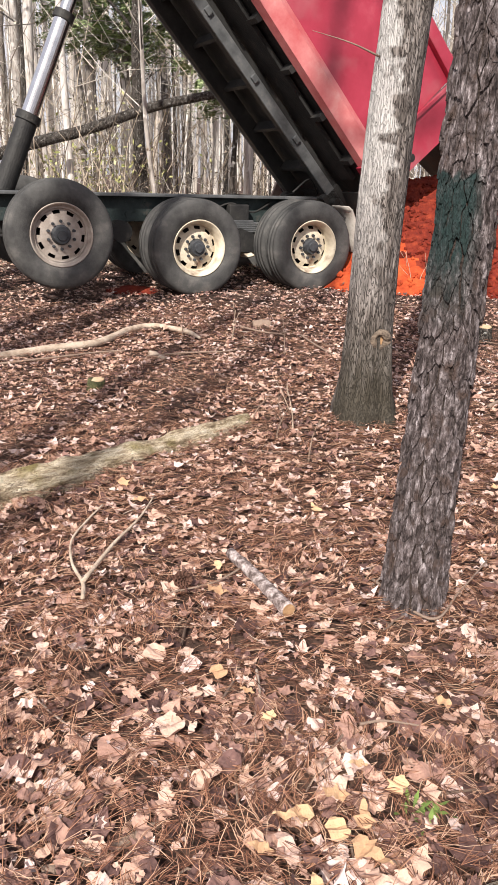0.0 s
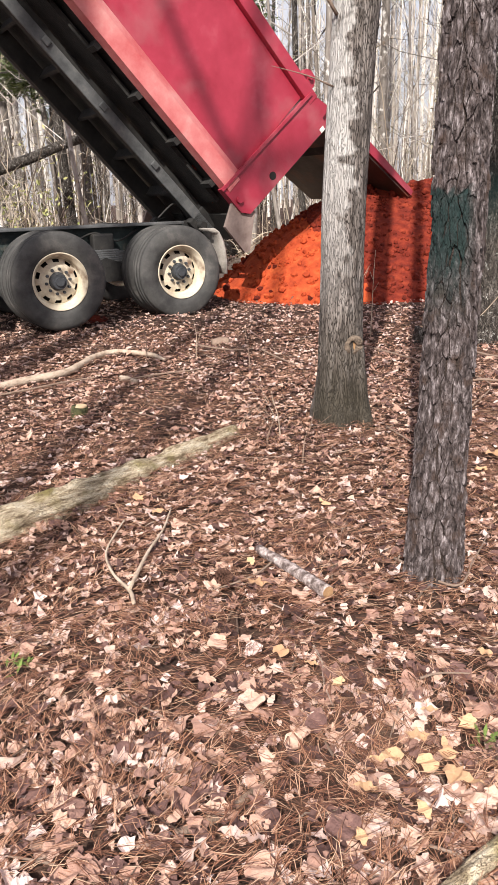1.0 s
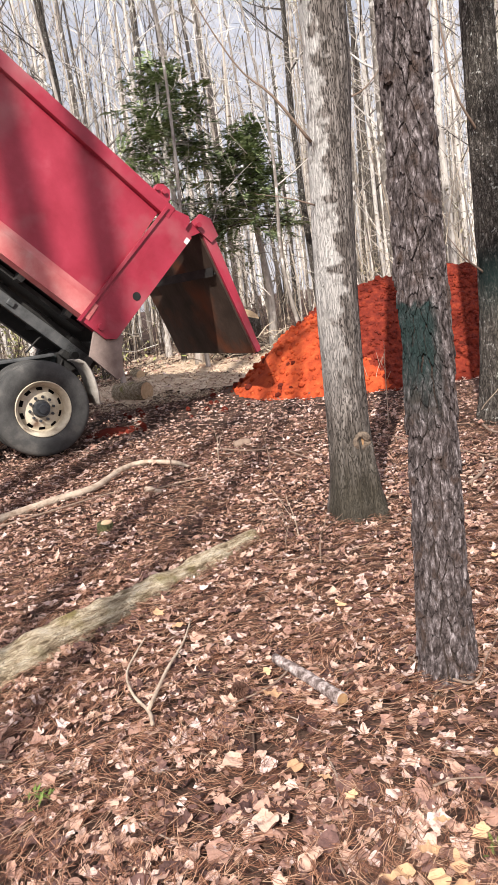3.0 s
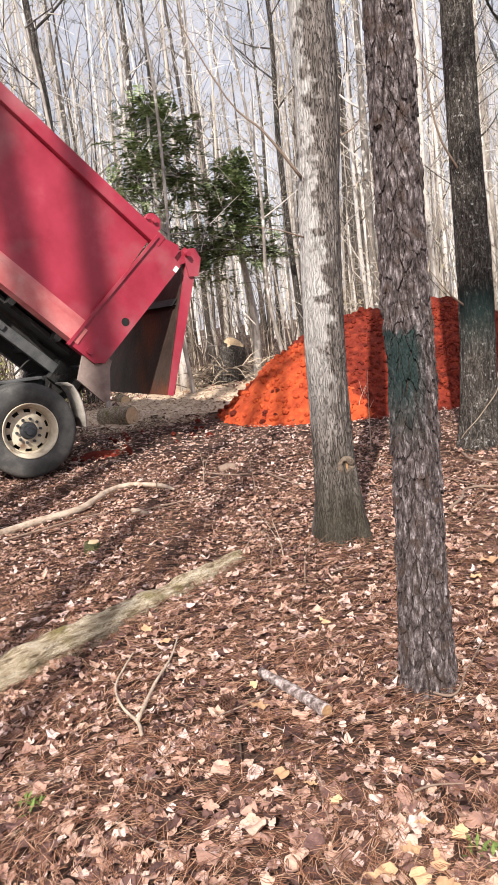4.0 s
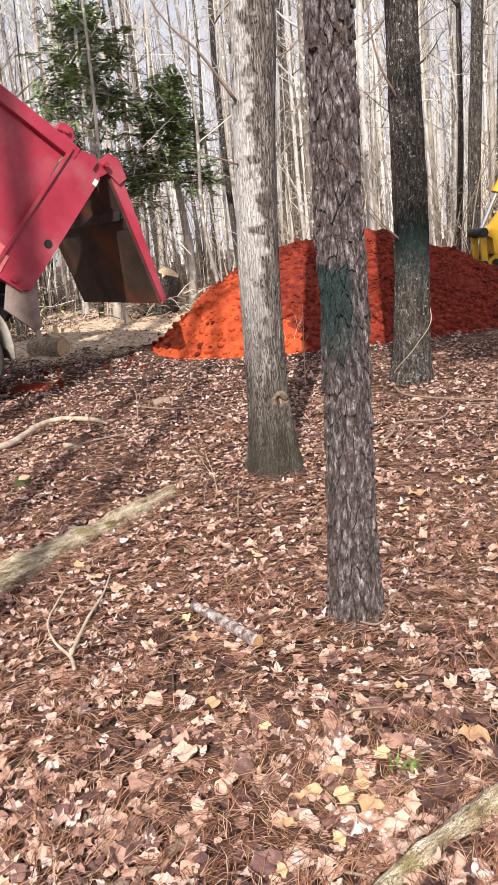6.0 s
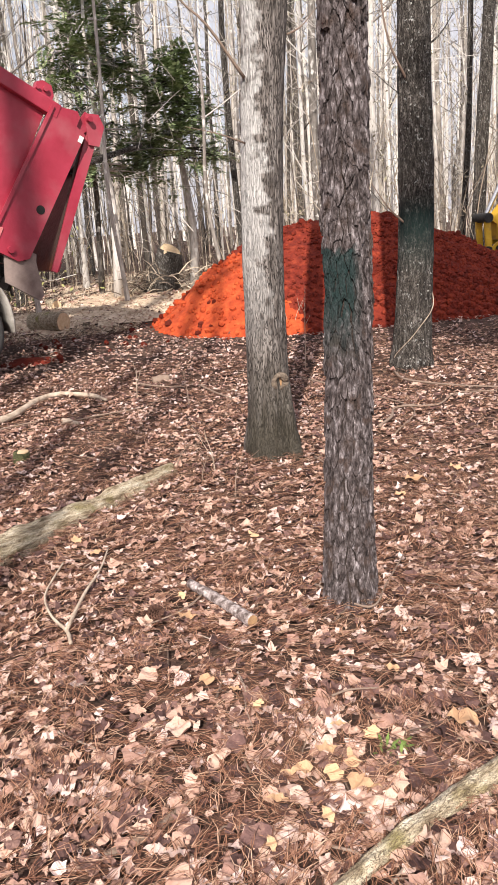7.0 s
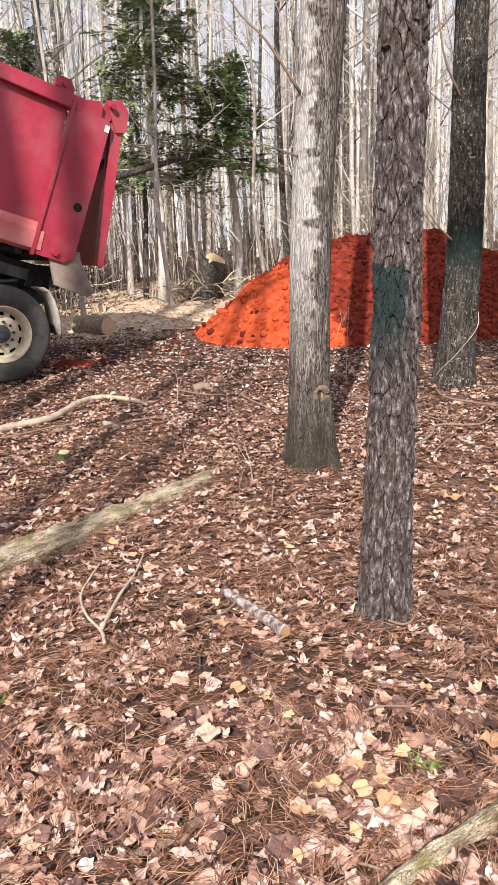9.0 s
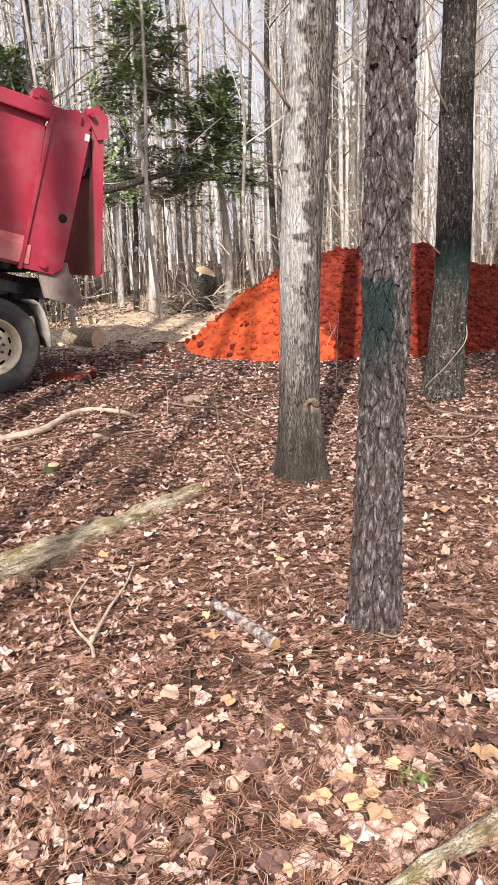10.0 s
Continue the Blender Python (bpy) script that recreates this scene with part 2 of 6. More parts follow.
M_FLAP = mat("pale_rubber", [(0.3, (0.22, 0.20, 0.18)), (0.6, (0.42, 0.39, 0.36)), (0.8, (0.55, 0.52, 0.48))], 6, 0.8, 0.3, 40)
M_HUB = mat("hub_steel", [(0.3, (0.02, 0.022, 0.025)), (0.7, (0.07, 0.075, 0.085))], 12, 0.55, 0.2, 60)
M_CHROME = mat("polished_rod", [(0.3, (0.6, 0.6, 0.62)), (0.7, (0.75, 0.75, 0.76))], 6, 0.18, metal=1.0)
M_WHITE = mat("white_marker", [(0.3, (0.7, 0.68, 0.64)), (0.7, (0.82, 0.8, 0.76))], 20, 0.6)
# near-black that colours in the shade of the post hole and wheel backs
M_HOLE_SHADE = mat("hole_shade", [(0.3, (0.008, 0.008, 0.008)), (0.7, (0.02, 0.02, 0.02))], 8, 0.9)
M_YELLOW = mat("yellow_paint", [(0.3, (0.50, 0.28, 0.02)), (0.6, (0.66, 0.40, 0.035)), (0.8, (0.70, 0.47, 0.09))], 5, 0.5, 0.15, 40, second=((0.22, 0.13, 0.06), 4, 0.55, 0.72))
M_CUT = mat("cut_wood", [(0.3, (0.50, 0.34, 0.20)), (0.7, (0.72, 0.56, 0.38))], 20, 0.85, 0.3, 60)
M_MOSSLOG = mat("mossy_log_bark", [(0.3, (0.20, 0.14, 0.09)), (0.43, (0.50, 0.40, 0.28)), (0.6, (0.76, 0.66, 0.50))], 22, 0.95, 1.0, 80, detail=9, cracks=((20, 20, 20), 0.08, (0.07, 0.05, 0.035), 1.2),
                second=((0.36, 0.34, 0.12), 7, 0.60, 0.74))
M_LOG = mat("rotten_log_bark", [(0.32, (0.12, 0.085, 0.055)), (0.42, (0.40, 0.31, 0.205)), (0.54, (0.70, 0.59, 0.43)), (0.68, (0.82, 0.74, 0.60))], 34, 0.95, 1.0, 90, stretch=(0.3, 1, 1), detail=12,
            cracks=((16, 30, 30), 0.07, (0.11, 0.075, 0.048), 1.5), second=((0.30, 0.25, 0.10), 6, 0.55, 0.72))
M_CUTOLD = mat("weathered_cut_wood", [(0.3, (0.20, 0.11, 0.055)), (0.7, (0.42, 0.26, 0.14))], 30, 0.85, 0.4, 80)
M_KNOT = mat("healed_bark", [(0.3, (0.06, 0.045, 0.036)), (0.6, (0.20, 0.155, 0.12))], 40, 0.9, 0.7, 90)
M_MOSSY = mat("mossy_bark", [(0.35, (0.025, 0.028, 0.014)), (0.6, (0.10, 0.10, 0.045))], 30, 0.95, 0.8, 90)
M_MOSS = mat("green_sprig", [(0.3, (0.08, 0.13, 0.03)), (0.7, (0.20, 0.27, 0.07))], 10, 0.8)
M_SPRING = mat("yellow_green_leaf", [(0.2, (0.20, 0.22, 0.08)), (0.6, (0.38, 0.38, 0.16)), (0.9, (0.55, 0.52, 0.27))], 4, 0.8, island=True, spread=0.8)
M_BIRCH = mat("stick_bark", [(0.38, (0.09, 0.066, 0.06)), (0.50, (0.25, 0.20, 0.19)), (0.64, (0.52, 0.46, 0.45))], 40, 0.85, 0.6, 70)
M_STRAW = mat("straw", [(0.1, (0.36, 0.26, 0.17)), (0.5, (0.60, 0.47, 0.34)), (0.9, (0.74, 0.63, 0.50))], 6, 0.9, island=True, spread=0.8)
M_STRAWGROUND = mat("chaffy_soil", [(0.3, (0.34, 0.245, 0.175)), (0.5, (0.62, 0.49, 0.37)), (0.7, (0.80, 0.69, 0.55))], 9, 0.95, 0.8, 50, detail=9)
M_CLING = mat("withered_leaf", [(0.15, (0.10, 0.085, 0.05)), (0.5, (0.30, 0.27, 0.17)), (0.9, (0.62, 0.56, 0.42))], 4, 0.9, island=True, spread=0.85)
M_CONE = mat("pine_cone_scale", [(0.3, (0.05, 0.025, 0.018)), (0.7, (0.17, 0.085, 0.06))], 30, 0.85, 0.4)

# ---------------- builders ----------------


def obj(name, data, parent=None, m=None, label="", category="", group="", kind=""):
    ob = new(name, data)
    if m is not None and hasattr(data, "materials") and not data.materials:
        data.materials.append(m)
    ob.parent = parent
    return tagged(ob, label, category, group, kind)


def part(name, bm, material, parent, label=""):
    me = bpy.data.meshes.new(name)
    bm.to_mesh(me)
    bm.free()
    return obj(name, me, parent, material, label)


def mesh_from(name, verts, faces, smooth=True):
    me = bpy.data.meshes.new(name)
    me.from_pydata([tuple(v) for v in verts], [], [tuple(f) for f in faces])
    if smooth:
        me.polygons.foreach_set("use_smooth", [True] * len(me.polygons))
    me.update()
    return me


def gh(x, y):
    """The height of the forest floor."""
    z = -0.03 + 0.02 * max(-8, min(8, x)) + 0.026 * min(y, 14)
    z += 0.07 * math.exp(-((x + 0.30) ** 2 + (y - 8.30) ** 2) / 0.12)
    return z + 0.035 * noise.noise((x * 0.55, y * 0.55, 3)) + 0.02 * noise.noise((x * 1.9, y * 1.9, 9))


def box_bm(bm, cx, cy, cz, sx, sy, sz, rot=None, bevel=0.0):
    m = Matrix.Translation((cx, cy, cz)) @ (rot or Matrix.Identity(4)) @ Matrix.Diagonal((sx, sy, sz, 1))
    g = bmesh.ops.create_cube(bm, size=1, matrix=m)
    if bevel:
        es = list({e for v in g["verts"] for e in v.link_edges})
        bmesh.ops.bevel(bm, geom=es, offset=bevel, segments=2, affect="EDGES", profile=0.6)
    return g


def cyl_bm(bm, a, b, r0, r1=None, seg=16):
    a, b = Vector(a), Vector(b)
    d = b - a
    m = Matrix.Translation((a + b) / 2) @ d.to_track_quat("Z", "Y").to_matrix().to_4x4()
    return bmesh.ops.create_cone(bm, cap_ends=True, segments=seg, radius1=r0, radius2=r0 if r1 is None else r1, depth=d.length, matrix=m)


def prism_bm(bm, outline, y0, y1):
    """A plate: the outline (x, z) drawn out from y0 to y1."""
    a = [bm.verts.new((x, y0, z)) for x, z in outline]
    b = [bm.verts.new((x, y1, z)) for x, z in outline]
    n = len(a)
    bm.faces.new(a)
    bm.faces.new(b[::-1])
    for i in range(n):
        bm.faces.new((a[i], b[i], b[(i + 1) % n], a[(i + 1) % n]))
    bmesh.ops.recalc_face_normals(bm, faces=bm.faces)


def lathe(profile, seg=48, axis_y=True):
    """Turns (radius, offset) round the y axis."""
    vs, fs = [], []
    n = len(profile)
    for i in range(seg):
        a = 2 * math.pi * i / seg
        for r, o in profile:
            vs.append((r * math.cos(a), o, r * math.sin(a)))
    for i in range(seg):
        j = (i + 1) % seg
        for k in range(n - 1):
            fs.append((i * n + k, j * n + k, j * n + k + 1, i * n + k + 1))
    return vs, fs


def tube(points, radii, seg=8, wob=0.0, freq=6.0, cap=True, fn=None):
    """Vertices and faces of a tube along points. fn(angle, s, p) may return a factor on the radius."""
    pts = [Vector(p) for p in points]
    n = len(pts)
    vs, fs = [], []
    up = Vector((0.0, 0.0, 1.0))
    d0 = (pts[1] - pts[0]).normalized()
    side = d0.cross(up) if abs(d0.dot(up)) < 0.9 else d0.cross(Vector((0, 1, 0)))
    side.normalize()
    for i, p in enumerate(pts):
        d = (pts[min(i + 1, n - 1)] - pts[max(i - 1, 0)]).normalized()
        side = (side - d * side.dot(d)).normalized()
        other = d.cross(side)
        for k in range(seg):
            a = 2 * math.pi * k / seg
            e = side * math.cos(a) + other * math.sin(a)
            r = radii[i]
            if wob:
                q = p + e * r
                r *= 1 + wob * noise.noise(q * freq)
            if fn:
                r *= fn(a, i / (n - 1), p + e * radii[i])
            vs.append(p + e * r)
    for i in range(n - 1):
        for k in range(seg):
            j = (k + 1) % seg
            fs.append((i * seg + k, i * seg + j, (i + 1) * seg + j, (i + 1) * seg + k))
    if cap:
        fs.append(tuple(range(seg - 1, -1, -1)))
        fs.append(tuple((n - 1) * seg + k for k in range(seg)))
    return vs, fs


def join(pieces):
    vs, fs = [], []
    for v, f in pieces:
        o = len(vs)
        vs += list(v)
        fs += [tuple(i + o for i in q) for q in f]
    return vs, fs


def smooth_path(points, steps):
    """A Catmull-Rom line through points."""
    p = [Vector(q) for q in points]
    p = [p[0] * 2 - p[1]] + p + [p[-1] * 2 - p[-2]]
    out = []
    for i in range(1, len(p) - 2):
        for s in range(steps):
            t = s / steps
            a, b, c, d = p[i - 1:i + 3]
            out.append(0.5 * ((2 * b) + (c - a) * t + (2 * a - 5 * b + 4 * c - d) * t * t + (3 * b - a - 3 * c + d) * t ** 3))
    out.append(p[-2])
    return out


# ---------------- ground ----------------


def build_ground():
    def line(lo, hi, fine0, fine1, step):
        near = list(np.arange(fine0, fine1 + 1e-6, step))
        out, s = [], step
        a = fine1
        while a < hi:
            s *= 1.25
            a += s
            out.append(min(a, hi))
        pre, s, a = [], step, fine0
        while a > lo:
            s *= 1.25
            a -= s
            pre.append(max(a, lo))
        return pre[::-1] + near + out
    xs, ys = line(-160, 160, -5, 7, 0.09), line(-120, 260, -1.5, 13, 0.09)
    vs = [(x, y, gh(x, y) + (0.014 * noise.noise((x * 7, y * 7, 0)) if -6 < x < 8 and -2 < y < 14 else 0)) for y in ys for x in xs]
    w = len(xs)
    fs = [(j * w + i, j * w + i + 1, (j + 1) * w + i + 1, (j + 1) * w + i) for j in range(len(ys) - 1) for i in range(w - 1)]
    return obj("ground", mesh_from("ground", vs, fs), None, M_DUFF, "brown forest floor of decayed leaves and pine needles", "ground", kind="structure")


ground = build_ground()

# ---------------- dump truck ----------------
HEAD = 205.5
TRUCK0 = Vector((-2.395, 9.0, 0.175))
FWD = Vector((math.cos(radians(HEAD)), math.sin(radians(HEAD)), 0))
TYRE_R = 0.525
PIVOT = (-0.60, 0.0, 1.015)


def tyre_mesh(r, w):
    prof = [(r * 0.55, -w * 0.36), (r * 0.60, -w * 0.47), (r * 0.75, -w * 0.52), (r * 0.90, -w * 0.49), (r * 0.965, -w * 0.43), (r * 0.985, -w * 0.36), (r * 0.985, -w * 0.26), (r * 0.965, -w * 0.25),
            (r * 0.965, -w * 0.21), (r, -w * 0.20), (r, -w * 0.04), (r * 0.975, -w * 0.03), (r * 0.975, w * 0.03), (r, w * 0.04), (r, w * 0.20), (r * 0.965, w * 0.21), (r * 0.965, w * 0.25), (r * 0.985, w * 0.26),
            (r * 0.985, w * 0.36), (r * 0.965, w * 0.43), (r * 0.90, w * 0.49), (r * 0.75, w * 0.52), (r * 0.60, w * 0.47), (r * 0.55, w * 0.36)]
    v, f = lathe(prof, 64)
    return mesh_from("tyre", v, f)


def rim_mesh(r, dish, out):
    """A steel disc wheel with hand holes; +y is the outside. dish: depth of the disc behind the rim's lip; out: the disc bulges outward."""
    lip = [(r * 0.565, out - 0.02), (r * 0.585, out), (r * 0.575, out + 0.008), (r * 0.555, out), (r * 0.53, out - 0.03), (r * 0.50, out - 0.05), (r * 0.485, out - dish * 0.5), (r * 0.47, out - dish * 0.95)]
    v, f = lathe(lip, 60)
    pieces = [(v, f)]
    # the disc: rings with ten hand holes left open between r1 and r2
    r1, r2 = r * 0.385, r * 0.448
    seg = 60
    rings = [(r * 0.47, out - dish * 0.95), (r2, out - dish * 0.92), (r1, out - dish * 0.72), (r * 0.27, out - dish * 0.62), (r * 0.20, out - dish * 0.62), (r * 0.05, out - dish * 0.62)]
    vs, fs = [], []
    for i in range(seg):
        a = 2 * math.pi * i / seg
        for rr, o in rings:
            vs.append((rr * math.cos(a), o, rr * math.sin(a)))
    n = len(rings)
    for i in range(seg):
        j = (i + 1) % seg
        for k in range(n - 1):
            if k == 1 and i % 6 in (0, 1, 2):
                continue
            fs.append((i * n + k, j * n + k, j * n + k + 1, i * n + k + 1))
    pieces.append((vs, fs))
    v, f = join(pieces)
    return mesh_from("rim", v, f)


def hub_bm(r, out, dish, proud):
    bm = bmesh.new()
    y0 = out - dish * 0.62
    cyl_bm(bm, (0, y0 - 0.02, 0), (0, y0 + proud, 0), r * 0.20, r * 0.15, 24)
    cyl_bm(bm, (0, y0 + proud, 0), (0, y0 + proud + 0.02, 0), r * 0.10, r * 0.09, 20)
    for i in range(10):
        a = 2 * math.pi * (i + 0.5) / 10
        p = Vector((math.cos(a) * r * 0.25, y0, math.sin(a) * r * 0.25))
        cyl_bm(bm, p, p + Vector((0, 0.035, 0)), 0.017, 0.015, 6)
    return bm


TYRE_ME = tyre_mesh(TYRE_R, 0.29)
PUSH_ME = tyre_mesh(0.55, 0.33)
RIM_ME = rim_mesh(TYRE_R, 0.15, 0.135)
PUSH_RIM = rim_mesh(0.55, 0.07, 0.15)


def wheel(truck, x, y, side, r, tyre_me, rim_me, dish, proud, out, name="wheel", paint=M_RIM, look_of="cream-painted steel disc rim"):
    em = obj(name, tyre_me, truck, M_TYRE, "dusty black truck tyre")
    em.matrix_basis = pose(x, y, r, 0, 0, 0 if side > 0 else 180)
    em.name = name
    obj("rim", rim_me, em, paint, look_of)
    part("hub", hub_bm(r, out, dish, proud), M_HUB, em, "dark hub with wheel nuts")
    # near-black disc behind the rim, its inner shade put into colour
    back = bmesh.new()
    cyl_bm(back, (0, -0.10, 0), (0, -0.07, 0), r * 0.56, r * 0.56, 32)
    part("brake_drum", back, M_HOLE_SHADE, em)
    return em


def build_truck():
    truck = obj("dump_truck", None, None, None, "red dump truck with raised bed and dusty black chassis", "truck")
    spinning = []
    # frame
    for y in (0.42, -0.42):
        bm = bmesh.new()
        box_bm(bm, 2.3, y, 0.90, 6.1, 0.012, 0.27)
        s = 1 if y > 0 else -1
        box_bm(bm, 2.3, y - s * 0.045, 1.035, 6.1, 0.09, 0.012)
        box_bm(bm, 2.3, y - s * 0.045, 0.765, 6.1, 0.09, 0.012)
        for x in np.arange(-0.6, 5.2, 0.22):
            for z in (0.84, 0.97):
                cyl_bm(bm, (x, y, z), (x, y + s * 0.02, z), 0.014, 0.014, 6)
        part("frame_rail", bm, M_FRAME, truck, "dirty green-black frame rail with bolts")
    bm = bmesh.new()
    box_bm(bm, 2.45, 0.47, 1.055, 5.7, 0.16, 0.035, bevel=0.008)
    part("sill_plank", bm, M_GREY, truck, "dust-covered strip on top of the frame")
    for x in (-0.62, 0.68, 2.0, 3.4, 4.6):
        bm = bmesh.new()
        box_bm(bm, x, 0, 0.90, 0.12, 0.83, 0.2, bevel=0.01)
        part("cross_member", bm, M_FRAME, truck)
    # tandem axles with dual wheels
    for x in (0.0, 1.45):
        bm = bmesh.new()
        cyl_bm(bm, (x, -0.95, TYRE_R), (x, 0.95, TYRE_R), 0.085, 0.085, 20)
        bmesh.ops.create_uvsphere(bm, u_segments=20, v_segments=12, radius=0.24, matrix=Matrix.Translation((x, 0, TYRE_R)))
        part("axle", bm, M_BLACK, truck)
        for s in (1, -1):
            spinning.append((wheel(truck, x, s * 1.075, s, TYRE_R, TYRE_ME, RIM_ME, 0.15, 0.07, 0.135), TYRE_R))
            inner = obj("wheel", TYRE_ME, truck, M_TYRE, "inner tyre of a dual pair")
            inner.matrix_basis = pose(x, s * 0.75, TYRE_R, 0, 0, 180 if s > 0 else 0)
            obj("rim", RIM_ME, inner, M_RIM, "rusty steel rim")
            spinning.append((inner, TYRE_R))
    # walking beams and springs
    for y in (0.56, -0.56):
        bm = bmesh.new()
        prism_bm(bm, [(-0.15, 0.50), (0.3, 0.42), (1.06, 0.42), (1.51, 0.50), (1.51, 0.60), (0.95, 0.60), (0.68, 0.70), (0.41, 0.60), (-0.15, 0.60)], y - 0.05, y + 0.05)
        part("walking_beam", bm, M_BLACK, truck)
        bm = bmesh.new()
        for k in range(6):
            box_bm(bm, 0.68, y, 0.66 + k * 0.024, 1.15 - k * 0.16, 0.09, 0.02, bevel=0.004)
        part("leaf_spring", bm, M_GREY, truck, "dusty stacked leaf spring")
        bm = bmesh.new()
        box_bm(bm, 0.68, y * 0.92, 0.82, 0.26, 0.12, 0.3, bevel=0.02)
        part("spring_saddle", bm, M_BLACK, truck)
    # lift axle ahead of the tandem
    bm = bmesh.new()
    cyl_bm(bm, (2.95, -1.0, 0.67), (2.95, 1.0, 0.67), 0.07, 0.07, 16)
    box_bm(bm, 3.1, 0.48, 0.66, 0.5, 0.14, 0.2, bevel=0.02)
    box_bm(bm, 3.1, -0.48, 0.66, 0.5, 0.14, 0.2, bevel=0.02)
    part("lift_axle", bm, M_BLACK, truck)
    for s in (1, -1):
        w = wheel(truck, 2.95, s * 1.06, s, 0.55, PUSH_ME, PUSH_RIM, 0.07, 0.06, 0.15, paint=M_STEELRIM, look_of="dusty bare steel disc rim")
        w.matrix_basis = pose(2.95, s * 1.06, 0.67, 0, 0, 0 if s > 0 else 180)
        spinning.append((w, 0.0))
    # air tanks, hoses and brackets under the frame
    for x, z, r in ((2.15, 0.66, 0.12), (4.0, 0.62, 0.15)):
        bm = bmesh.new()
        cyl_bm(bm, (x, -0.35, z), (x, 0.62, z), r, r, 24)
        part("air_tank", bm, M_BLACK, truck)
    for pts in ([(0.2, 0.47, 1.0), (0.5, 0.55, 0.88), (0.75, 0.5, 0.98), (1.0, 0.5, 0.9)], [(-0.5, 0.5, 0.98), (-0.35, 0.6, 0.8), (-0.1, 0.55, 0.75)],
                [(-0.55, 0.3, 1.1), (-0.35, 0.42, 1.28), (-0.1, 0.45, 1.12)]):
        v, f = tube(smooth_path(pts, 6), [0.012] * (6 * (len(pts) - 1) + 1), 6)
        obj("hose", mesh_from("hose", v, f), truck, M_BLACK)
    # hinge block and quarter fender behind the last wheels
    bm = bmesh.new()
    prism_bm(bm, [(-0.42, 0.78), (-0.72, 0.88), (-0.74, 1.04), (-0.60, 1.10), (-0.45, 1.06)], 0.36, 0.50)
    prism_bm(bm, [(-0.42, 0.78), (-0.72, 0.88), (-0.74, 1.04), (-0.60, 1.10), (-0.45, 1.06)], -0.50, -0.36)
    cyl_bm(bm, (-0.60, -0.7, 1.015), (-0.60, 0.7, 1.015), 0.045, 0.045, 16)
    part("hinge_block", bm, M_BLACK, truck)
    for s in (1, -1):
        vs, fs = [], []
        arc = [(-0.50, 0.99), (-0.56, 0.95), (-0.61, 0.86), (-0.645, 0.74), (-0.66, 0.60), (-0.655, 0.45)]
        for x, z in arc:
            for y in (0.78, 0.88, 0.98, 1.10):
                vs.append((x - 0.02 * math.sin(y * 30), s * y, z))
        for i in range(len(arc) - 1):
            for k in range(3):
                fs.append((i * 4 + k, i * 4 + k + 1, i * 4 + k + 5, i * 4 + k + 4))
        me = mesh_from("mud_flap", vs, fs)
        ob = obj("mud_flap", me, truck, M_FLAP, "pale dusty grey mud flap")
        so = ob.modifiers.new("thick", "SOLIDIFY")
        so.thickness = 0.018
    # hoist: telescopic cylinder ahead
    hoist = obj("hoist_cylinder", None, truck)
    stages = []
    for r, m in ((0.115, M_BLACK), (0.092, M_CHROME), (0.072, M_CHROME)):
        bm = bmesh.new()
        cyl_bm(bm, (0, 0, 0), (0, 0, 1.2), r, r, 28)
        st = part("cylinder_stage", bm, m, hoist)
        bm = bmesh.new()
        cyl_bm(bm, (0, 0, 1.12), (0, 0, 1.205), r + 0.02, r + 0.02, 28)
        part("collar", bm, M_BLACK, st, "black cylinder collar")
        stages.append(st)
    # ---- bed; x forward, pivot at the origin
    bed = obj("dump_bed", None, truck, None, "weathered red steel dump bed")
    L = 5.2
    X0 = 0.25
    for s in (1, -1):
        bm = bmesh.new()
        prism_bm(bm, [(X0, 0.56), (L, 0.56), (L, 1.84), (X0, 1.84)], s * 1.13, s * 1.15)
        part("side_wall", bm, M_RED, bed, "red painted side wall")
        bm = bmesh.new()
        box_bm(bm, (L + 0.15) / 2, s * 1.165, 1.90, L - 0.1, 0.13, 0.15, bevel=0.012)
        part("top_rail", bm, M_RED, bed, "red top rail")
        # sloped rub rail at the foot of the wall
        bm = bmesh.new()
        prof = [(1.15, 0.60), (1.235, 0.50), (1.235, 0.31), (1.13, 0.28), (1.10, 0.34), (1.10, 0.60)]
        a = [bm.verts.new((X0 - 0.02, s * y, z)) for y, z in prof]
        b = [bm.verts.new((L, s * y, z)) for y, z in prof]
        bm.faces.new(a)
        bm.faces.new(b[::-1])
        for i in range(len(a)):
            j = (i + 1) % len(a)
            bm.faces.new((a[i], b[i], b[j], a[j]))
        bmesh.ops.recalc_face_normals(bm, faces=bm.faces)
        part("rub_rail", bm, M_RED_LIT, bed, "dusty red lower rail, coloured lighter for the sun it catches")
        # rear corner post with rib, hole and lugs
        bm = bmesh.new()
        prism_bm(bm, [(0.21, 1.95), (-0.22, 1.84), (-0.15, 0.34), (-0.05, 0.26), (0.31, 0.26)], s * 1.10, s * 1.225)
        post = part("corner_post", bm, M_RED, bed, "red rear corner post")
        bm = bmesh.new()
        prism_bm(bm, [(0.235, 1.92), (0.20, 1.92), (0.30, 0.24), (0.335, 0.24)], s * 1.222, s * 1.25)
        part("post_rib", bm, M_RED, post)
        # a black disc gives the hole its dark inside by colour
        bm = bmesh.new()
        cyl_bm(bm, (-0.065, s * 1.20, 0.87), (-0.065, s * 1.2295, 0.87), 0.048, 0.048, 20)
        part("lifting_hole", bm, M_HOLE_SHADE, post, "black disc painting in the shade of a round hole")
        bm = bmesh.new()
        cyl_bm(bm, (0.075, s * 1.20, 0.335), (0.075, s * 1.26, 0.335), 0.042, 0.036, 16)
        part("latch_bolt", bm, M_RED, post)
        bm = bmesh.new()
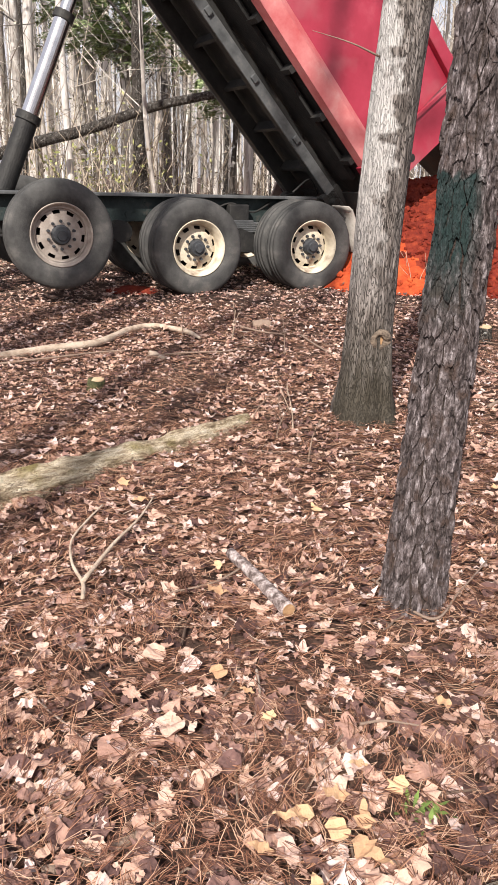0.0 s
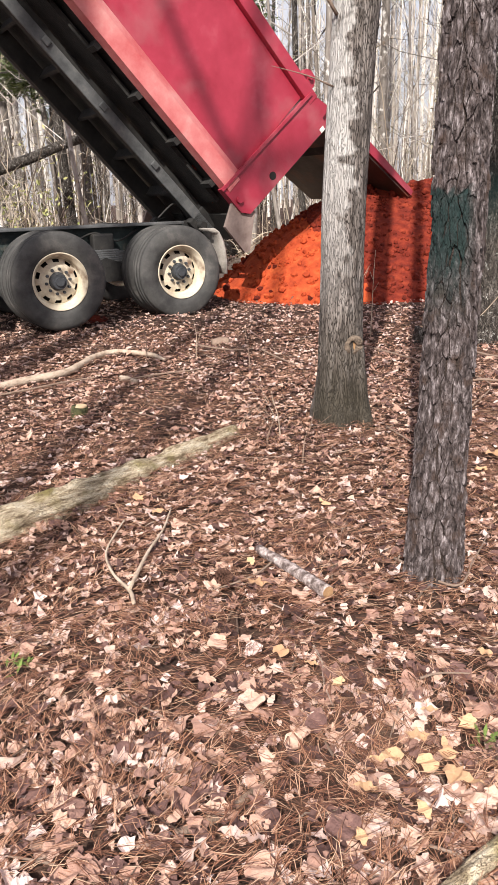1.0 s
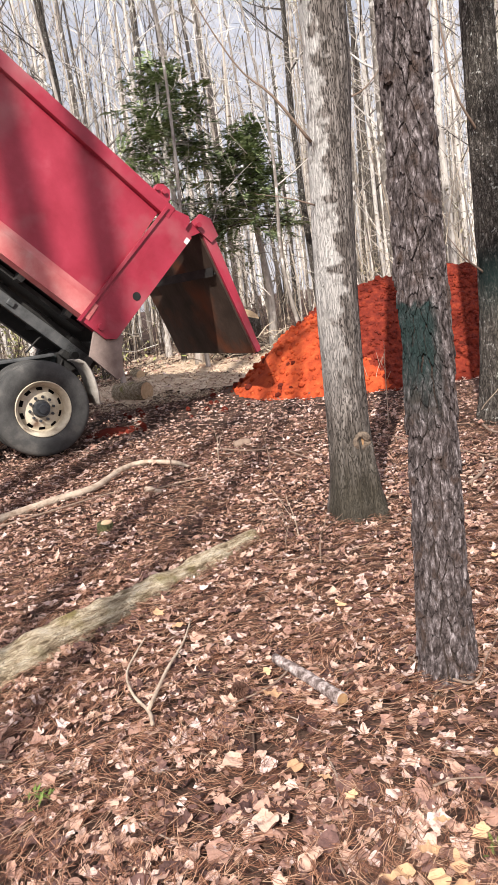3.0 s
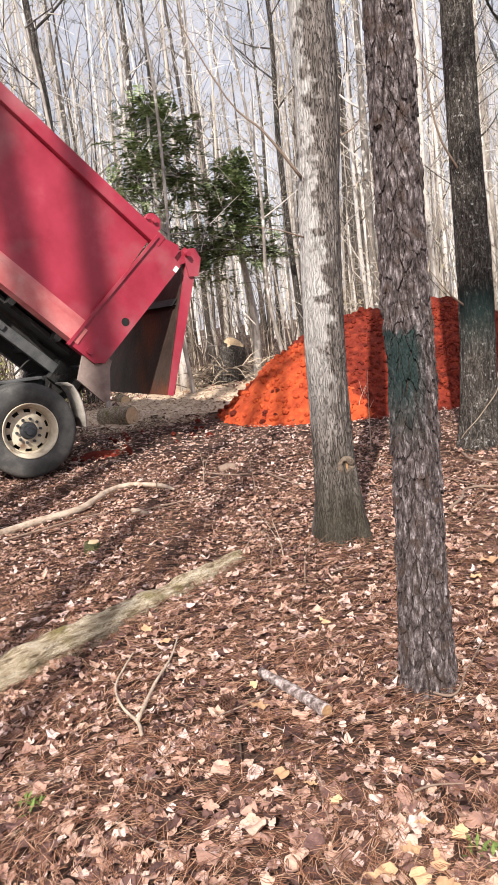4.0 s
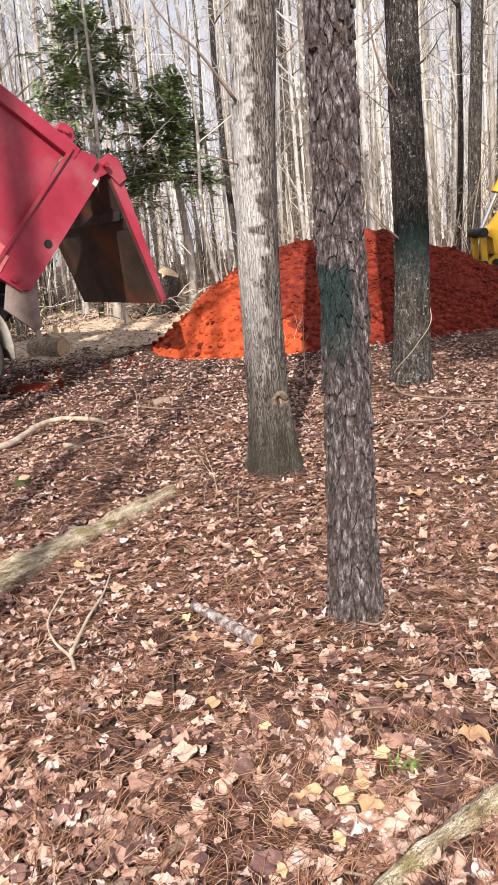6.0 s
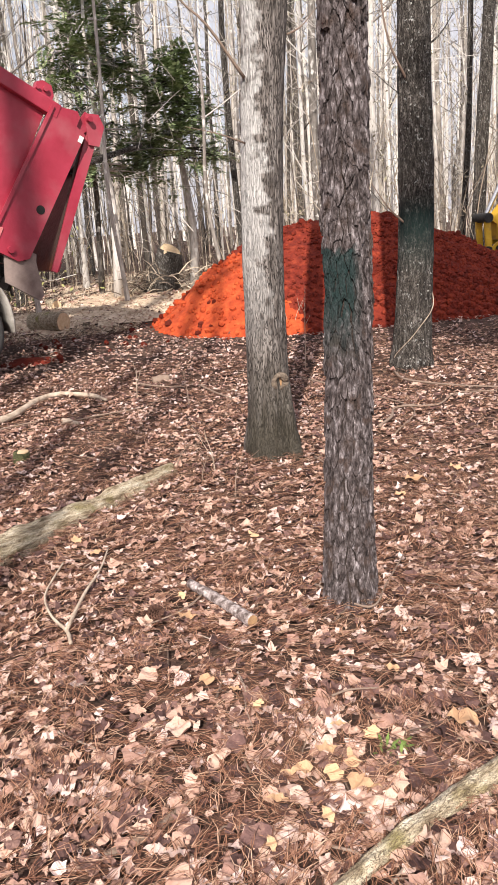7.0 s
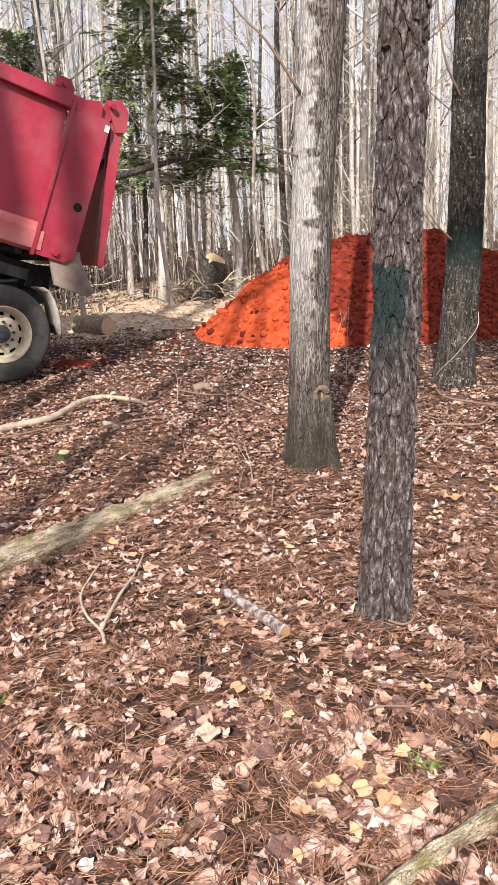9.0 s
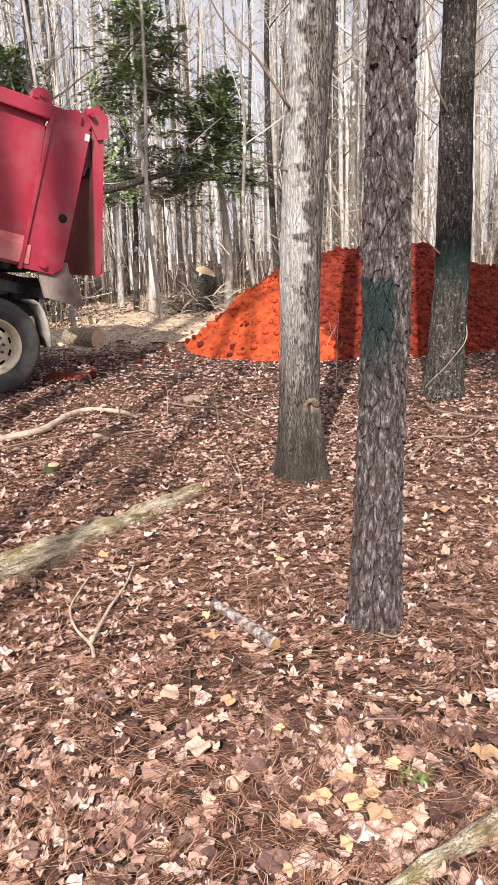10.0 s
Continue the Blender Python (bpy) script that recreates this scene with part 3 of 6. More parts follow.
        prism_bm(bm, [(0.45, 1.96), (0.45, 2.06), (0.40, 2.10), (0.30, 2.10), (0.24, 2.02), (0.24, 1.94)], s * 1.12, s * 1.22)
        cyl_bm(bm, (0.35, s * 1.1, 2.03), (0.35, s * 1.26, 2.03), 0.028, 0.028, 12)
        cyl_bm(bm, (0.43, s * 1.1, 2.0), (0.43, s * 1.25, 2.0), 0.02, 0.02, 12)
        part("rail_lug", bm, M_RED, post)
        bm = bmesh.new()
        prism_bm(bm, [(0.20, 1.94), (-0.05, 2.02), (-0.10, 1.98), (-0.10, 1.86)], s * 1.12, s * 1.22)
        prism_bm(bm, [(-0.10, 1.90), (-0.14, 2.08), (-0.26, 2.08), (-0.28, 1.98), (-0.20, 1.84)], s * 1.15, s * 1.175)
        cyl_bm(bm, (-0.20, s * 1.05, 2.02), (-0.20, s * 1.25, 2.02), 0.03, 0.03, 14)
        part("gate_hinge", bm, M_RED, post, "red hinge lug of the tailgate")
        bm = bmesh.new()
        box_bm(bm, -0.19, s * 1.228, 1.77, 0.05, 0.008, 0.07)
        part("marker", bm, M_WHITE, post, "white marker tab")
        bm = bmesh.new()
        prism_bm(bm, [(0.10, 0.26), (-0.12, 0.30), (-0.16, 0.42), (-0.21, 0.42), (-0.24, 0.34), (-0.46, 0.05), (-0.43, -0.02), (-0.02, 0.0)], s * 1.14, s * 1.19)
        part("apron_plate", bm, M_APRON, bed, "scuffed dusty grey-red apron plate")
    bm = bmesh.new()
    box_bm(bm, L / 2 - 0.05, 0, 0.32, L + 0.3, 2.26, 0.02)
    part("floor_plate", bm, M_BLACK, bed, "black underside plate of the bed")
    bm = bmesh.new()
    box_bm(bm, L + 0.012, 0, 1.15, 0.02, 2.26, 1.7)
    part("front_wall", bm, M_RED, bed, "red front wall")
    bm = bmesh.new()
    box_bm(bm, -0.18, 0, 0.16, 0.35, 2.2, 0.03, Matrix.Rotation(radians(-12), 4, "Y"))
    part("rear_apron", bm, M_BLACK, bed)
    bm = bmesh.new()
    box_bm(bm, L / 2 + 0.05, 0, 0.255, L - 0.2, 1.86, 0.05)
    part("belly_plate", bm, M_BLACK, bed, "soot-black belly plate")
    for i in range(8):
        x = 0.42 + i * 0.62
        for s in (1, -1):
            bm = bmesh.new()
            prism_bm(bm, [(x - 0.045, 0.31), (x + 0.045, 0.31), (x + 0.03, 0.22), (x - 0.03, 0.22)], s * 0.90, s * 1.12)
            part("cross_sill", bm, M_BLACK, bed)
        bm = bmesh.new()
        prism_bm(bm, [(x - 0.04, 0.23), (x + 0.04, 0.23), (x + 0.02, 0.10), (x - 0.02, 0.10)], -0.45, 0.45)
        part("cross_sill", bm, M_BLACK, bed)
    for s in (1, -1):
        bm = bmesh.new()
        box_bm(bm, 2.45, s * 0.50, 0.10, 5.5, 0.10, 0.20, bevel=0.01)
        part("long_sill", bm, M_BLACK, bed)
        bm = bmesh.new()
        box_bm(bm, 2.45, s * 0.565, 0.06, 5.4, 0.03, 0.13, bevel=0.01)
        part("wear_strip", bm, M_GREY, bed, "scuffed grey steel strip")
        bm = bmesh.new()
        box_bm(bm, -0.02, s * 0.52, 0.06, 0.30, 0.12, 0.28, bevel=0.02)
        part("hinge_ear", bm, M_BLACK, bed)
    for x in (0.9, 1.75, 2.6, 3.5):
        bm = bmesh.new()
        box_bm(bm, x, 0.585, 0.07, 0.09, 0.05, 0.07, bevel=0.01)
        part("strip_bracket", bm, M_GREY, bed)
    # ---- tailgate, hung at its hinge
    gate = obj("tailgate", None, bed, None, "red tailgate swinging on its top hinge")
    bm = bmesh.new()
    prism_bm(bm, [(0.0, 0.02), (-0.025, 0.02), (-0.025, -1.70), (0.0, -1.70)], -1.12, 1.12)
    part("gate_plate", bm, M_GATE_IN, gate, "scoured bare steel inner face stained with clay")
    bm = bmesh.new()
    box_bm(bm, -0.035, 0, -0.85, 0.02, 2.2, 1.66)
    part("gate_skin", bm, M_RED, gate, "red outer skin")
    for y in (1.12, 0.4, -0.4, -1.12):
        bm = bmesh.new()
        prism_bm(bm, [(-0.028, 0.05), (-0.14, 0.02), (-0.16, -0.25), (-0.12, -1.2), (-0.09, -1.70), (-0.028, -1.70)], y - 0.035, y + 0.035)
        part("gate_rib", bm, M_RED, gate, "red stiffening rib")
    for z in (-0.05, -1.62):
        bm = bmesh.new()
        box_bm(bm, -0.085, 0, z, 0.10, 2.2, 0.12, bevel=0.01)
        part("gate_beam", bm, M_RED, gate)
    for y in (1.165, -1.165):
        bm = bmesh.new()
        prism_bm(bm, [(0.05, 0.05), (-0.10, 0.10), (-0.20, 0.0), (-0.20, -0.22), (-0.08, -0.25), (0.0, -0.08)], y - 0.02, y + 0.02)
        part("hinge_arm", bm, M_RED, gate)
    bm = bmesh.new()
    v = [bm.verts.new(p) for p in ((0.004, -1.1, -0.52), (0.05, -1.1, -0.62), (0.05, 1.1, -0.62), (0.004, 1.1, -0.52))]
    bm.faces.new(v)
    box_bm(bm, 0.012, 0, -0.60, 0.02, 2.2, 0.02)
    part("gate_lip", bm, M_BLACK, gate, "dark seam across the inner face")
    return truck, bed, gate, hoist, stages, spinning


truck, bed, gate, hoist, stages, spinning = build_truck()

# ---------------- heap of clay ----------------
SPINE = [(2.25, 10.75, 1.22), (2.9, 10.8, 1.28), (3.6, 10.8, 1.33), (4.05, 10.75, 1.30), (4.8, 10.6, 0.95), (5.6, 10.5, 0.62), (6.6, 10.4, 0.32)]


def heap_h(x, y):
    """Height of the heap over the floor (below zero outside it)."""
    best = -9
    for (ax, ay, ah), (bx, by, bh) in zip(SPINE, SPINE[1:]):
        dx, dy = bx - ax, by - ay
        k = max(0, min(1, ((x - ax) * dx + (y - ay) * dy) / (dx * dx + dy * dy)))
        d = math.hypot(x - ax - k * dx, y - ay - k * dy)
        best = max(best, ah + (bh - ah) * k - 0.70 * (math.sqrt(d * d + 0.06) - 0.24))
    return best


def brighter(x, y):
    """Where the heap takes the lighter orange that paints the sun on its left end."""
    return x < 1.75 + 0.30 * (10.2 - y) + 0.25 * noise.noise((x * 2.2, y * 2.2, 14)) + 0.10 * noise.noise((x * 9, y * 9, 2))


def build_heap():
    xs, ys = np.arange(-0.4, 9.0, 0.045), np.arange(7.4, 13.6, 0.045)
    vs, fs, idx = [], [], {}

    def vert(i, j):
        if (i, j) not in idx:
            x, y = float(xs[i]), float(ys[j])
            h = heap_h(x, y)
            n = 0.10 * noise.noise((x * 1.3, y * 1.3, 5)) + 0.035 * noise.noise((x * 4, y * 4, 2)) + (0.04 * abs(noise.noise((x * 9, y * 9, 7))) + 0.025 * noise.noise((x * 19, y * 19, 3))) * min(1, max(0.3, x - 2.3))
            idx[(i, j)] = len(vs)
            vs.append((x, y, gh(x, y) + max(h + n * min(1, max(0.25, h + 0.5)), -0.08)))
        return idx[(i, j)]
    for i in range(len(xs) - 1):
        for j in range(len(ys) - 1):
            if heap_h(float(xs[i]), float(ys[j])) > -0.14:
                fs.append((vert(i, j), vert(i + 1, j), vert(i + 1, j + 1), vert(i, j + 1)))
    me = mesh_from("clay_heap", vs, fs)
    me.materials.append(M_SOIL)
    me.materials.append(M_CLAY_LIT)
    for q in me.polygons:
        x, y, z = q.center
        q.material_index = int(brighter(x, y))
    heap = obj("clay_heap", me, None, None, "heap of freshly dumped moist red clay soil", "soil heap")
    rnd = random.Random(4)
    ico = bmesh.new()
    bmesh.ops.create_icosphere(ico, subdivisions=1, radius=1)
    base_v = [v.co.copy() for v in ico.verts]
    base_f = [tuple(v.index for v in f.verts) for f in ico.faces]
    ico.free()

    def clod_mesh(k):
        r2 = random.Random(k)
        return [Vector(p) * (0.75 + 0.5 * r2.random()) for p in base_v]
    shapes = [clod_mesh(k) for k in range(8)]
    pieces, lit_crumbs = [], []
    big = []
    tries = 0
    while len(pieces) < 6500 and tries < 70000:
        tries += 1
        x, y = rnd.uniform(0, 7), rnd.uniform(8.2, 11.2)
        h = heap_h(x, y)
        if h < -0.06 or (x < 3.2 and rnd.random() < 0.7):
            continue
        low = 1 - min(1, max(0, h) / 1.2)
        r = rnd.uniform(0.010, 0.032) * (1 + 1.2 * low * rnd.random())
        if rnd.random() < 0.03:
            r = rnd.uniform(0.035, 0.075)
        z = gh(x, y) + max(h, -0.02) + 0.10 * noise.noise((x * 1.3, y * 1.3, 5)) * min(1, max(0.25, h + 0.5))
        if r > 0.035 and len(big) < 120:
            big.append((x, y, z, r))
            continue
        rot = Euler((rnd.random() * 6, rnd.random() * 6, rnd.random() * 6)).to_matrix()
        sh = shapes[rnd.randrange(8)]
        if brighter(x, y) and rnd.random() < 0.6:
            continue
        (lit_crumbs if brighter(x, y) else pieces).append(([rot @ (p * r) + Vector((x, y, z + r * 0.3)) for p in sh], base_f))
    for lot, m, what in ((pieces, M_SOIL, "loose crumbs of dark red clay"), (lit_crumbs, M_CLAY_LIT, "loose crumbs of orange clay")):
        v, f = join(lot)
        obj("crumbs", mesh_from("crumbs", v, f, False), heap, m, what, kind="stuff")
    mes = [mesh_from("clod", sh, base_f, False) for sh in shapes]
    for k, (x, y, z, r) in enumerate(big):
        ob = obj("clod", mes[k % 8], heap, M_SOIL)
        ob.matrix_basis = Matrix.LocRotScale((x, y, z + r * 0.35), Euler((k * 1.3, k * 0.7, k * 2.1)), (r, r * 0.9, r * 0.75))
    return heap, mes


heap, CLOD_MES = build_heap()

# ---------------- the three near trees ----------------


def twig_tree(rnd, base, direction, length, radius, depth, out, seg=5, droop=0.0):
    """Adds a branch and its side branches to out."""
    n = 6
    pts, d, p = [Vector(base)], Vector(direction).normalized(), Vector(base)
    for i in range(n):
        d = (d + Vector((rnd.uniform(-1, 1), rnd.uniform(-1, 1), rnd.uniform(-0.6, 1) - droop)) * 0.16).normalized()
        p = p + d * (length / n)
        pts.append(p.copy())
    rad = [radius * (1 - 0.8 * i / n) for i in range(n + 1)]
    out.append(tube(pts, rad, seg, cap=False))
    if depth > 0:
        for k in range(rnd.randint(3, 5)):
            i = rnd.randint(1, n - 1)
            dd = (pts[i + 1] - pts[i]).normalized()
            side = Vector((rnd.uniform(-1, 1), rnd.uniform(-1, 1), rnd.uniform(-0.3, 0.9))).normalized()
            twig_tree(rnd, pts[i], dd * 0.7 + side, length * rnd.uniform(0.35, 0.6), rad[i] * 0.55, depth - 1, out, max(3, seg - 1), droop)


def crown(rnd, top, r, count, reach):
    out = []
    for k in range(count):
        a = rnd.uniform(0, 6.28)
        z = top.z * rnd.uniform(0.55, 1.0)
        twig_tree(rnd, (top.x, top.y, z), (math.cos(a), math.sin(a), rnd.uniform(0.3, 1.2)), reach * rnd.uniform(0.6, 1.1), r * rnd.uniform(0.25, 0.45), 2, out)
    return out


def ridge_fn(n, depth, flare, seed):
    """Bark of narrow upright ridges, flared at the foot."""
    def fn(a, s, p):
        w = noise.noise((math.cos(a) * n * 0.35, math.sin(a) * n * 0.35, p.z * 1.6 + seed))
        w2 = noise.noise((math.cos(a) * n * 0.8, math.sin(a) * n * 0.8, p.z * 4 + seed))
        root = flare * math.exp(-max(0, p.z - 0.1) / 0.16) * (1 + 0.45 * math.sin(a * 3 + seed))
        return 1 + depth * (1 - abs(w) * 2.4) + depth * 0.6 * w2 + root
    return fn


def big_tree(name, pts, radii, seg, rows, fn, m, label, crown_seed, foot):
    """A standing tree: trunk with worked bark, limbs high above."""
    n = len(pts) - 1
    line = smooth_path(pts, rows)
    cut = next(i for i, q in enumerate(line) if q.z > 4.6)
    keep = list(range(cut)) + list(range(cut, len(line) - 1, 12)) + [len(line) - 1]
    rad = []
    for i in range(len(line)):
        k = min(n - 1, i // rows)
        t = i / rows - k
        rad.append(radii[k] * (1 - t) + radii[k + 1] * t)
    base = Vector(foot)
    line, rad = [line[i] - base for i in keep], [rad[i] for i in keep]

    v, f = tube(line, rad, seg, fn=fn)
    tree = obj(name, None, None, None, label, "tree")
    tree.location = base
    obj("trunk", mesh_from("trunk", v, f, seg < 150), tree, m)
    rnd = random.Random(crown_seed)
    out = crown(rnd, Vector(line[-1]), radii[-1], 9, 3.2)
    v, f = join(out)
    obj("crown", mesh_from("crown", v, f), tree, m)
    return tree


def core_fn(depth, seed):
    """Inner bark between the plates."""
    def fn(a, t, p):
        return 1 + depth * noise.noise((math.cos(a) * 3, math.sin(a) * 3, p.z * 9 + seed))
    return fn


def clip_cell(poly, mid, nrm):
    """Keeps the side of a polygon that lies behind the line through mid with the normal nrm."""
    out = []
    for k, a in enumerate(poly):
        b = poly[(k + 1) % len(poly)]
        da, db = (a - mid).dot(nrm), (b - mid).dot(nrm)
        if da <= 0:
            out.append(a)
        if da * db < 0:
            out.append(a.lerp(b, da / (da - db)))
    return out


def bark_plates(tree, pts, radii, top, material, label):
    """Scaly bark: irregular raised plates with furrows between them, each lifted towards its lower edge."""
    rnd = random.Random(17)
    squash, r_mid = 0.42, 0.1
    around = 2 * math.pi * r_mid
    cols, seeds, z, row = 17, [], -0.06, 0
    while z < top + 0.1:
        for c in range(cols):
            u = (c + 0.5 * (row % 2) + rnd.uniform(-0.48, 0.48)) * around / cols
            seeds.append(Vector((u % around, (z + rnd.uniform(-0.045, 0.045)) * squash)))
        z += rnd.uniform(0.060, 0.085)
        row += 1

    def axis(z):
        z += tree.location.z
        for k in range(len(pts) - 1):
            (ax, ay, az), (bx, by, bz) = pts[k], pts[k + 1]
            if z <= bz or k == len(pts) - 2:
                t = min(1, max(0, (z - az) / (bz - az)))
                return ax + (bx - ax) * t - tree.location.x, ay + (by - ay) * t - tree.location.y, radii[k] + (radii[k + 1] - radii[k]) * t

    def onto(q, lift):
        cx, cy, r = axis(q.y / squash)
        a = q.x / r_mid - math.pi / 2
        return (cx + (r + lift) * math.cos(a), cy + (r + lift) * math.sin(a), q.y / squash)

    def plate(outline, c, base, lift, tilt):
        n = len(outline)
        vs, fs = [], []
        for grow, up in ((1.0, -1), (0.95, 0.85), (0.5, 1.0)):
            for k, q in enumerate(outline):
                w = c + (q - c) * grow
                rough = 0.0035 * noise.noise((w.x * 130, w.y * 90, 3))
                vs.append(onto(w, base if up < 0 else base + lift * up + tilt * (c.y - w.y) / squash + rough))
        vs.append(onto(c, base + lift))
        for ring in (0, n):
            for k in range(n):
                m = (k + 1) % n
                fs.append((ring + k, ring + m, ring + n + m, ring + n + k))
        for k in range(n):
            fs.append((2 * n + k, 2 * n + (k + 1) % n, 3 * n))
        return vs, fs
    single, rest = 0, []
    for k, p in enumerate(seeds):
        if p.y / squash > top:
            continue
        box = [Vector(q) for q in ((-0.07, -0.07), (0.07, -0.07), (0.07, 0.07), (-0.07, 0.07))]
        for m, q in enumerate(seeds):
            d = Vector(((q.x - p.x + around / 2) % around - around / 2, q.y - p.y))
            if m != k and d.length < 0.14:
                box = clip_cell(box, d * 0.5, d)
        if len(box) < 3:
            continue
        outline = []
        for m, a in enumerate(box):
            b = box[(m + 1) % len(box)]
            steps = max(1, int((b - a).length / 0.006))
            outline += [p + a.lerp(b, t / steps) for t in range(steps)]
        c = sum(outline, Vector((0, 0))) / len(outline)
        gap = Vector((rnd.choice((0.0008, 0.0022, 0.0045)), -0.0010))
        ragged = []
        for q in outline:
            w = Vector((noise.noise((q.x * 90, q.y * 90, 1)), noise.noise((q.x * 90, q.y * 90, 8)))) * 0.006
            d = (q - c).normalized()
            ragged.append(q - Vector((d.x * gap.x, d.y * gap.y)) + w)
        lift, tilt = rnd.uniform(0.006, 0.018), rnd.uniform(0.0, 0.12)
        piece = [plate(ragged, c, -0.006, lift, tilt)]
        if rnd.random() < 0.6:
            c2 = c + Vector((rnd.uniform(-0.007, 0.007), rnd.uniform(-0.004, 0.007)))
            small = [c2 + (q - c) * rnd.uniform(0.50, 0.62) for q in ragged]
            piece.append(plate(small, c2, lift - 0.010, rnd.uniform(0.006, 0.009), tilt))
        v, f = join(piece)
        a = (p.x / r_mid - math.pi / 2 + math.pi) % (2 * math.pi) - math.pi
        if abs(a + math.pi / 2) < 1.5 and p.y / squash < 2.9 and single < 300:
            single += 1
            obj("bark_plate", mesh_from("bark_plate", v, f, False), tree, material)
        else:
            rest.append((v, f))
    v, f = join(rest)
    obj("bark_scales", mesh_from("bark_scales", v, f, False), tree, material, label, kind="stuff")


PINE_PTS = [(0.625, 2.37, -0.15), (0.63, 2.37, 0.10), (0.64, 2.37, 0.6), (0.652, 2.37, 1.3), (0.658, 2.37, 2.2), (0.668, 2.37, 3.4), (0.72, 2.4, 6.5), (0.8, 2.5, 13)]
PINE_R = [0.134, 0.108, 0.090, 0.084, 0.080, 0.079, 0.078, 0.05]
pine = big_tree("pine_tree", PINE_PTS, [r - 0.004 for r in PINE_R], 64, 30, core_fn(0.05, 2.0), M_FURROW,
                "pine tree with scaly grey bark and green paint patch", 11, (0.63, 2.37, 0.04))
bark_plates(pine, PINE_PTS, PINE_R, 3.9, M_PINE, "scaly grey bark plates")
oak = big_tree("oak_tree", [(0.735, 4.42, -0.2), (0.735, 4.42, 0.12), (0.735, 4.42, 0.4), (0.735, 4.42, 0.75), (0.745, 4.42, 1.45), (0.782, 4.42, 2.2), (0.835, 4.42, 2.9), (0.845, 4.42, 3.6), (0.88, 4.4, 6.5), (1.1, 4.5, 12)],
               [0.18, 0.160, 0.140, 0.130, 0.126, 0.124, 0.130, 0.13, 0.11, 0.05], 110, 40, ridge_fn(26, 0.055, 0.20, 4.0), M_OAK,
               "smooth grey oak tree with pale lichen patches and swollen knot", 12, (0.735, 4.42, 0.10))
ring = [(0.046 + 0.040 * math.cos(a), -0.126 - 0.010 * math.sin(a), 0.53 + 0.046 * math.sin(a)) for a in np.linspace(0, 2 * math.pi, 15)]
v, f = tube(ring, [0.021 + 0.006 * math.sin(i) for i in range(15)], 9, 0.3, 22)
knot = obj("knot", mesh_from("knot", v, f), oak, M_KNOT, "pale healed ring of a branch knot")
bm = bmesh.new()
cyl_bm(bm, (0.046, -0.09, 0.53), (0.046, -0.128, 0.53), 0.036, 0.028, 16)
part("knot_core", bm, M_CUTOLD, knot, "brown rotten heart of the knot")
for pts, r in (([(0.085, -0.105, 0.52), (0.095, -0.115, 0.33), (0.110, -0.13, 0.12), (0.155, -0.19, -0.06)], 0.046), ([(-0.005, -0.118, 0.50), (-0.008, -0.128, 0.33), (-0.018, -0.150, 0.12), (-0.05, -0.21, -0.06)], 0.040)):
    v, f = tube(smooth_path(pts, 6), [r * (0.75 + 0.03 * i) for i in range(19)], 14, 0.25, 9)
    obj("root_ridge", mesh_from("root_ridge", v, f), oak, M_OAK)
tree3 = big_tree("dark_oak_tree", [(2.55, 6.38, -0.1), (2.55, 6.38, 0.17), (2.56, 6.38, 0.6), (2.59, 6.38, 1.7), (2.57, 6.38, 3.0), (2.57, 6.38, 4.3), (2.6, 6.4, 7.5), (2.7, 6.6, 13)],
                 [0.22, 0.185, 0.165, 0.15, 0.135, 0.13, 0.11, 0.05], 90, 36, ridge_fn(22, 0.07, 0.12, 9.0), M_TREE3,
                 "dark ridged oak tree with green paint patch and twining vine", 13, (2.55, 6.38, 0.17))



def shoot(tree, pts, r):
    v, f = tube([Vector(q) - tree.location for q in smooth_path(pts, 4)], [r * (1 - 0.8 * i / (4 * (len(pts) - 1))) for i in range(4 * (len(pts) - 1) + 1)], 6)
    obj("twig", mesh_from("twig", v, f), tree, M_TWIG, "thin bare twig")


shoot(oak, [(0.68, 4.36, 2.46), (0.47, 4.3, 2.73), (0.26, 4.3, 2.95), (-0.1, 4.2, 3.6)], 0.010)
shoot(oak, [(0.66, 4.36, 2.10), (0.50, 4.3, 2.15), (0.30, 4.3, 2.20)], 0.006)
shoot(oak, [(0.90, 4.42, 2.68), (1.04, 4.4, 2.73), (1.16, 4.4, 2.85)], 0.008)
shoot(tree3, [(2.45, 6.32, 1.55), (2.30, 6.3, 1.68), (2.12, 6.25, 1.90)], 0.011)
shoot(tree3, [(2.50, 6.32, 2.7), (2.25, 6.2, 3.1), (2.15, 6.2, 3.9), (2.1, 6.2, 4.6)], 0.012)
